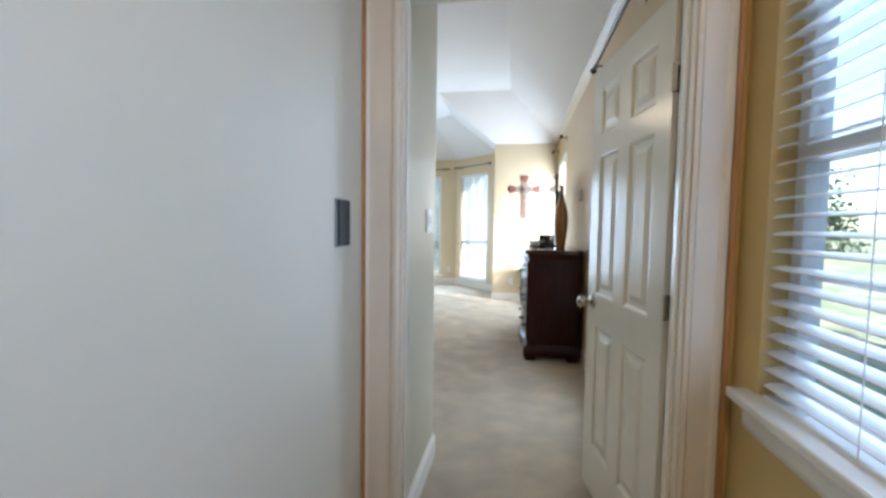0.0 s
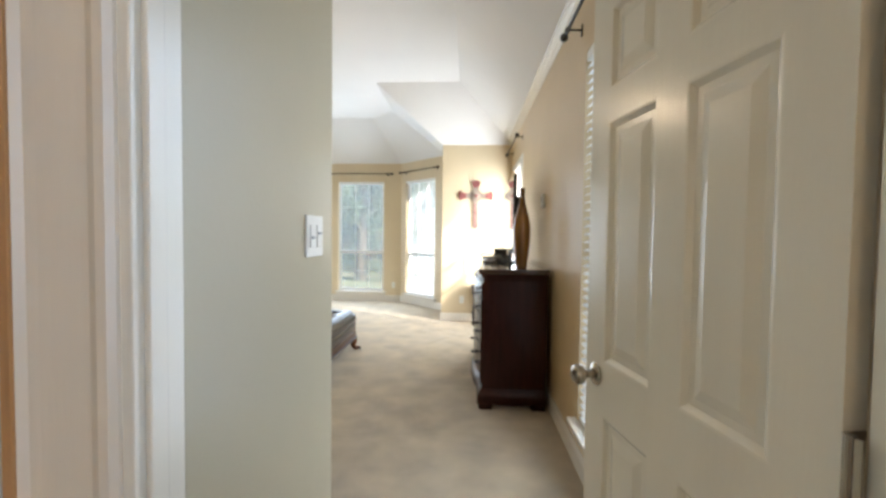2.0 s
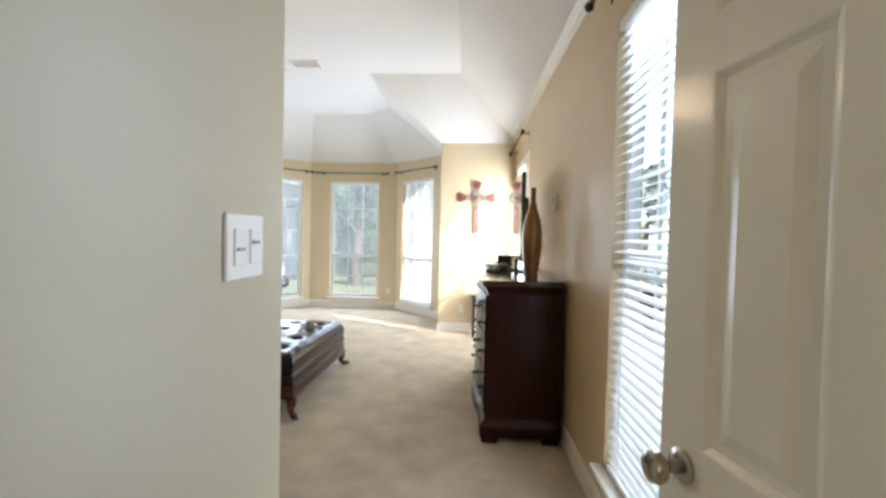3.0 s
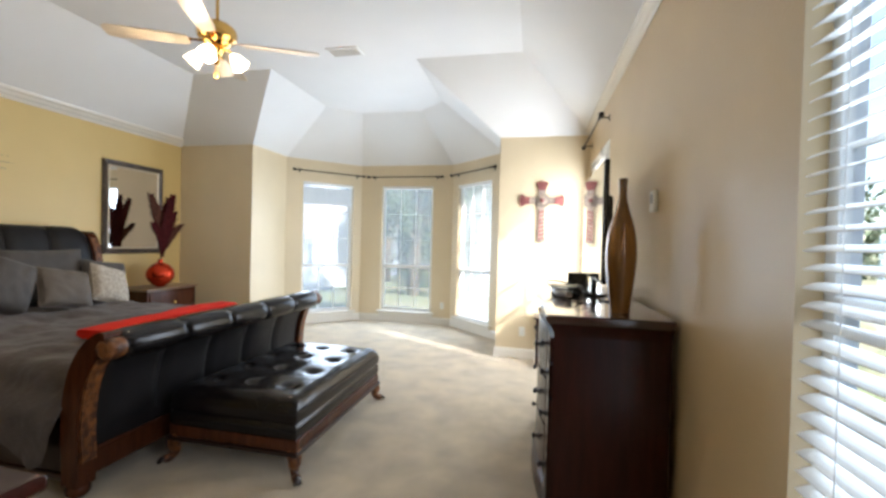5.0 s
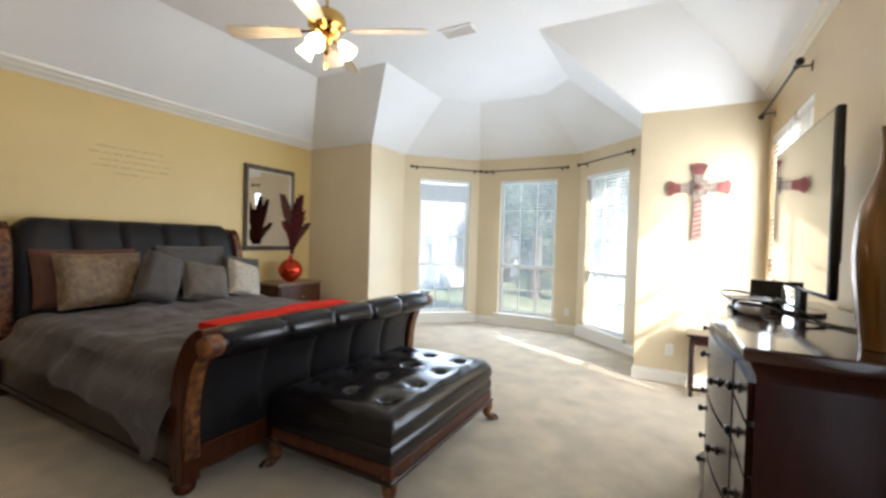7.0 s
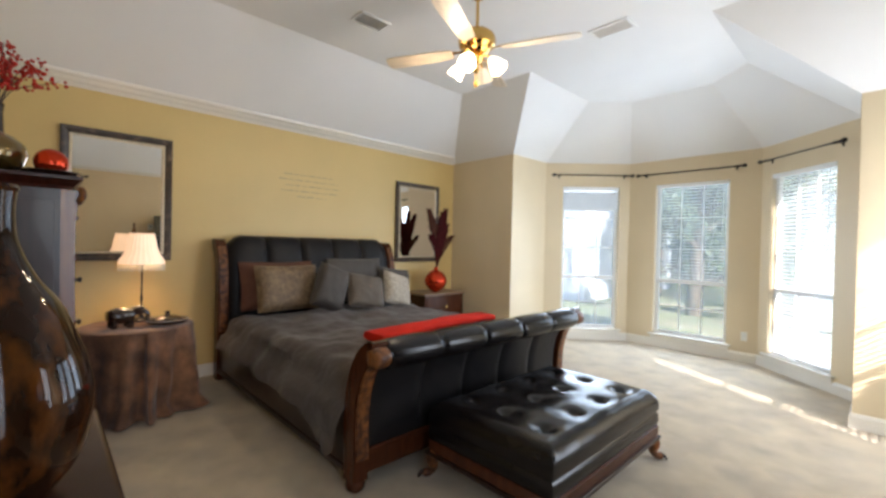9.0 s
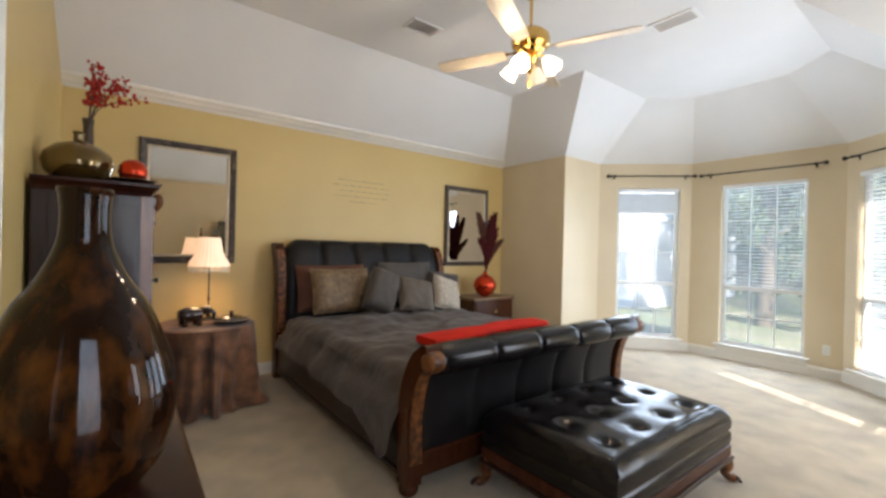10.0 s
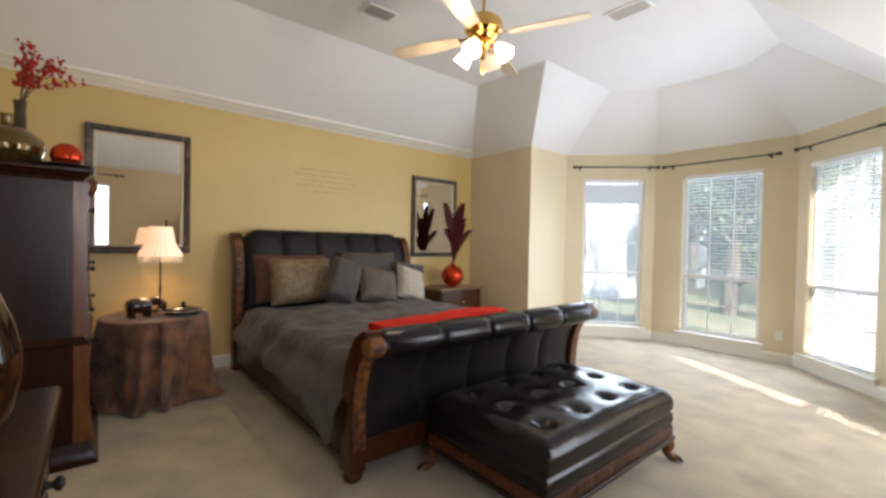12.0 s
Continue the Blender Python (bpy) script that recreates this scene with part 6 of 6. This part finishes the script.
def leaf_cloud(centres, count, size, rng):
    """Small folded leaves scattered through clumps."""
    c = np.array(centres)
    pick = rng.integers(0, len(c), count)
    v = rng.normal(size=(count, 3))
    v /= np.linalg.norm(v, axis=1)[:, None]
    pos = c[pick, :3] + v * (c[pick, 3] * rng.random(count) ** 0.45)[:, None] * np.array([1, 1, 0.8])
    a = rng.normal(size=(count, 3))
    a /= np.linalg.norm(a, axis=1)[:, None]
    b = np.cross(a, rng.normal(size=(count, 3)))
    b /= np.linalg.norm(b, axis=1)[:, None]
    s = (size * rng.uniform(0.6, 1.3, count))[:, None]
    quad4 = np.stack([pos - a * s, pos + b * s * 0.55, pos + a * s, pos - b * s * 0.55], 1).reshape(-1, 3)
    me = bpy.data.meshes.new("leaves")
    me.from_pydata(quad4.tolist(), [], np.arange(count * 4).reshape(-1, 4).tolist())
    return me


def tree(x, y, h, spread, seed, mat, leaves=5200, trunk=0.16, low=0.25):
    r = random.Random(seed)
    rng = np.random.default_rng(seed)
    root = thing("tree", "leafy garden tree behind the house", "tree", (x, y, GZ), group="garden trees")
    bm = bmesh.new()
    top = Vector((r.uniform(-0.3, 0.3), r.uniform(-0.3, 0.3), h * 0.8))
    tr = spline([(0, 0, -0.05), (r.uniform(-0.1, 0.1), r.uniform(-0.1, 0.1), h * 0.3), top * 0.65, top], 6)
    add_tube(bm, tr, lambda s: trunk * (1.25 - 1.05 * s), 10)
    centres = []
    for k in range(13):
        f = low + (0.95 - low) * k / 12
        p = tr[int(f * (len(tr) - 1))]
        a = 2.4 * k + r.uniform(-0.4, 0.4)
        reach = spread * r.uniform(0.55, 1.0) * (1.1 - 0.6 * f)
        e = p + Vector((math.cos(a) * reach, math.sin(a) * reach, r.uniform(0.1, 0.28) * h * 0.5))
        add_tube(bm, spline([p, (p + e) / 2 + Vector((0, 0, 0.15)), e], 4), lambda s: trunk * 0.38 * (1.1 - s), 6)
        for q in range(4):
            c = p.lerp(e, r.uniform(0.45, 1.1)) + Vector((r.uniform(-0.4, 0.4), r.uniform(-0.4, 0.4), r.uniform(-0.3, 0.35)))
            centres.append((c.x, c.y, c.z, r.uniform(0.35, 0.75) * spread / 2.2))
    part("trunk", bm, BARK, root, smooth=True)
    me = leaf_cloud(centres, leaves, 0.085, rng)
    me.materials.append(mat)
    cr = new("crown", me)
    cr.parent = root
    return root


for k, (x, y, h, s, m, n) in enumerate(((-3.3, 14.5, 6.5, 2.3, LEAF, 7000), (-5.6, 18.5, 7.5, 2.6, LEAF_PALE, 6000), (-1.6, 19.0, 7.0, 2.4, LEAF_PALE, 6000), (0.6, 15.5, 6.0, 1.6, LEAF, 3500),
                                     (-3.6, 22.5, 8.5, 2.9, LEAF, 6000), (2.8, 21.0, 8.0, 2.6, LEAF, 5000), (-8.5, 23.0, 8.0, 2.6, LEAF, 5000))):
    tree(x, y, h, s, 20 + k, m, n, low=0.16)

rng = np.random.default_rng(9)
rr = random.Random(9)
me = leaf_cloud([(rr.uniform(-32, 24), rr.uniform(33, 37), rr.uniform(0.2, 7.0), rr.uniform(1.0, 2.0)) for k in range(170)], 16000, 0.24, rng)
me.materials.append(LEAF)
tagged(new("far_woods", me), "dense green woods beyond the garden", "woods", kind="stuff")

# unseen stand-in, sized and placed to shade an arch on the north wall
shrub = thing("shrub", "unseen upright shrub added outside to cast an arched shadow", "shrub", (2.35, 6.09, GZ))
part("stem", tube(spline([(0, 0, -0.02), (0.02, 0.01, 0.8), (0, 0, 1.9)], 4), lambda s: 0.03 * (1.1 - s), 7), BARK, shrub)
me = leaf_cloud([(0.03 * math.cos(2.4 * k), 0.03 * math.sin(2.4 * k), 0.30 + 0.100 * k, 0.085) for k in range(22)], 9000, 0.034, rng)
me.materials.append(LEAF)
o = new("foliage", me)
o.parent = shrub

# board fence across the garden
fence = thing("garden_fence", "weathered grey board fence across the garden", "fence")
bme = None
for k in range(70):
    x = -15 + 0.36 * k
    m = pose(x, 25.5 + 0.02 * math.sin(k * 2.1), GZ, 0, 0.4 * math.sin(k * 1.3), 0)
    if bme is None:
        bm = bmesh.new()
        add_prism(bm, [(-0.165, 0), (0.165, 0), (0.165, 1.62), (0.11, 1.72), (-0.11, 1.72), (-0.165, 1.62)], -0.012, 0.012, "y")
        bme = part("board", fixed(bm), FENCE_WOOD, fence, m=m).data
    else:
        share("board", bme, fence, m)
for z in (0.35, 1.35):
    part("rail", box((-15.2, 25.53, GZ + z), (10.2, 25.57, GZ + z + 0.09)), FENCE_WOOD, fence)


def neighbour_house(x0, x1, y0, y1, h, label, mat, faces, rise=2.2):
    root = thing("neighbour_house", label, "house")
    w = part("wall", box((x0, y0, GZ), (x1, y1, h)), mat, root)
    n = int((h - GZ) / 0.20)
    for face in faces:
        me = None
        for k in range(n):
            z = GZ + 0.20 * k
            if me is None:
                bm = bmesh.new()
                if face in "NS":
                    add_prism(bm, [(0.0, 0.0), (0.024, 0.0), (0.005, 0.203), (0.0, 0.203)], x0, x1, "x")
                else:
                    add_prism(bm, [(0.0, 0.0), (0.024, 0.0), (0.005, 0.203), (0.0, 0.203)], y0, y1, "y")
                if face == "S":
                    bmesh.ops.scale(bm, vec=(1, -1, 1), verts=bm.verts)
                if face == "W":
                    bmesh.ops.scale(bm, vec=(-1, 1, 1), verts=bm.verts)
                me = part("siding_board", fixed(bm), mat, w).data
                ob = w.children[-1]
            else:
                ob = new("siding_board", me)
                ob.parent = w
            ob.matrix_local = pose(*{"N": (0, y1, z), "S": (0, y0, z), "E": (x1, 0, z), "W": (x0, 0, z)}[face])
    bm = bmesh.new()
    ov = 0.45
    ym = (y0 + y1) / 2
    rows = [[(x, y0 - ov, h - 0.1), (x, ym, h + rise), (x, y1 + ov, h - 0.1), (x, y1 + ov, h + 0.05), (x, ym, h + rise + 0.18), (x, y0 - ov, h + 0.05)] for x in (x0 - ov, x1 + ov)]
    add_loft(bm, rows, closed=True)
    part("roof", fixed(bm), SHINGLE, root, "grey shingle roof")
    bm = bmesh.new()
    for x in (x0 + 0.03, x1 - 0.03):
        bm.faces.new([bm.verts.new(p) for p in ((x, y0, h - 0.02), (x, y1, h - 0.02), (x, ym, h + rise - 0.05))])
    part("gable", bm, mat, root)
    return root


def house_window(root, m, w, h):
    win = part("window", box((-w / 2, -0.02, -h / 2), (w / 2, 0.05, h / 2), 0.006), VINYL, root, m=m)
    for x0, x1 in ((-w / 2 + 0.07, -0.025), (0.025, w / 2 - 0.07)):
        for z0, z1 in ((-h / 2 + 0.07, -0.025), (0.025, h / 2 - 0.07)):
            part("pane", box((x0, 0.0502, z0), (x1, 0.056, z1)), SCREEN, win, "dark reflecting pane")


hs = neighbour_house(-16.0, -6.3, 14.5, 22.0, 4.6, "pale blue-grey neighbour house beyond the lawn", SIDING, "SE")
house_window(hs, pose(-7.6, 14.475, 1.6, 0, 0, 180), 1.1, 1.5)
house_window(hs, pose(-10.2, 14.475, 1.6, 0, 0, 180), 1.1, 1.5)
he = neighbour_house(5.2, 13.0, -13.0, 2.1, 6.2, "tall pale neighbour house close beside", SIDING, "WN", rise=1.0)
for y in (1.0, -0.9, -3.2):
    house_window(he, pose(5.175, y, 1.55, 0, 0, 90), 1.0, 1.6)
house_window(he, pose(6.6, 2.125, 1.6, 0, 0, 0), 1.0, 1.6)
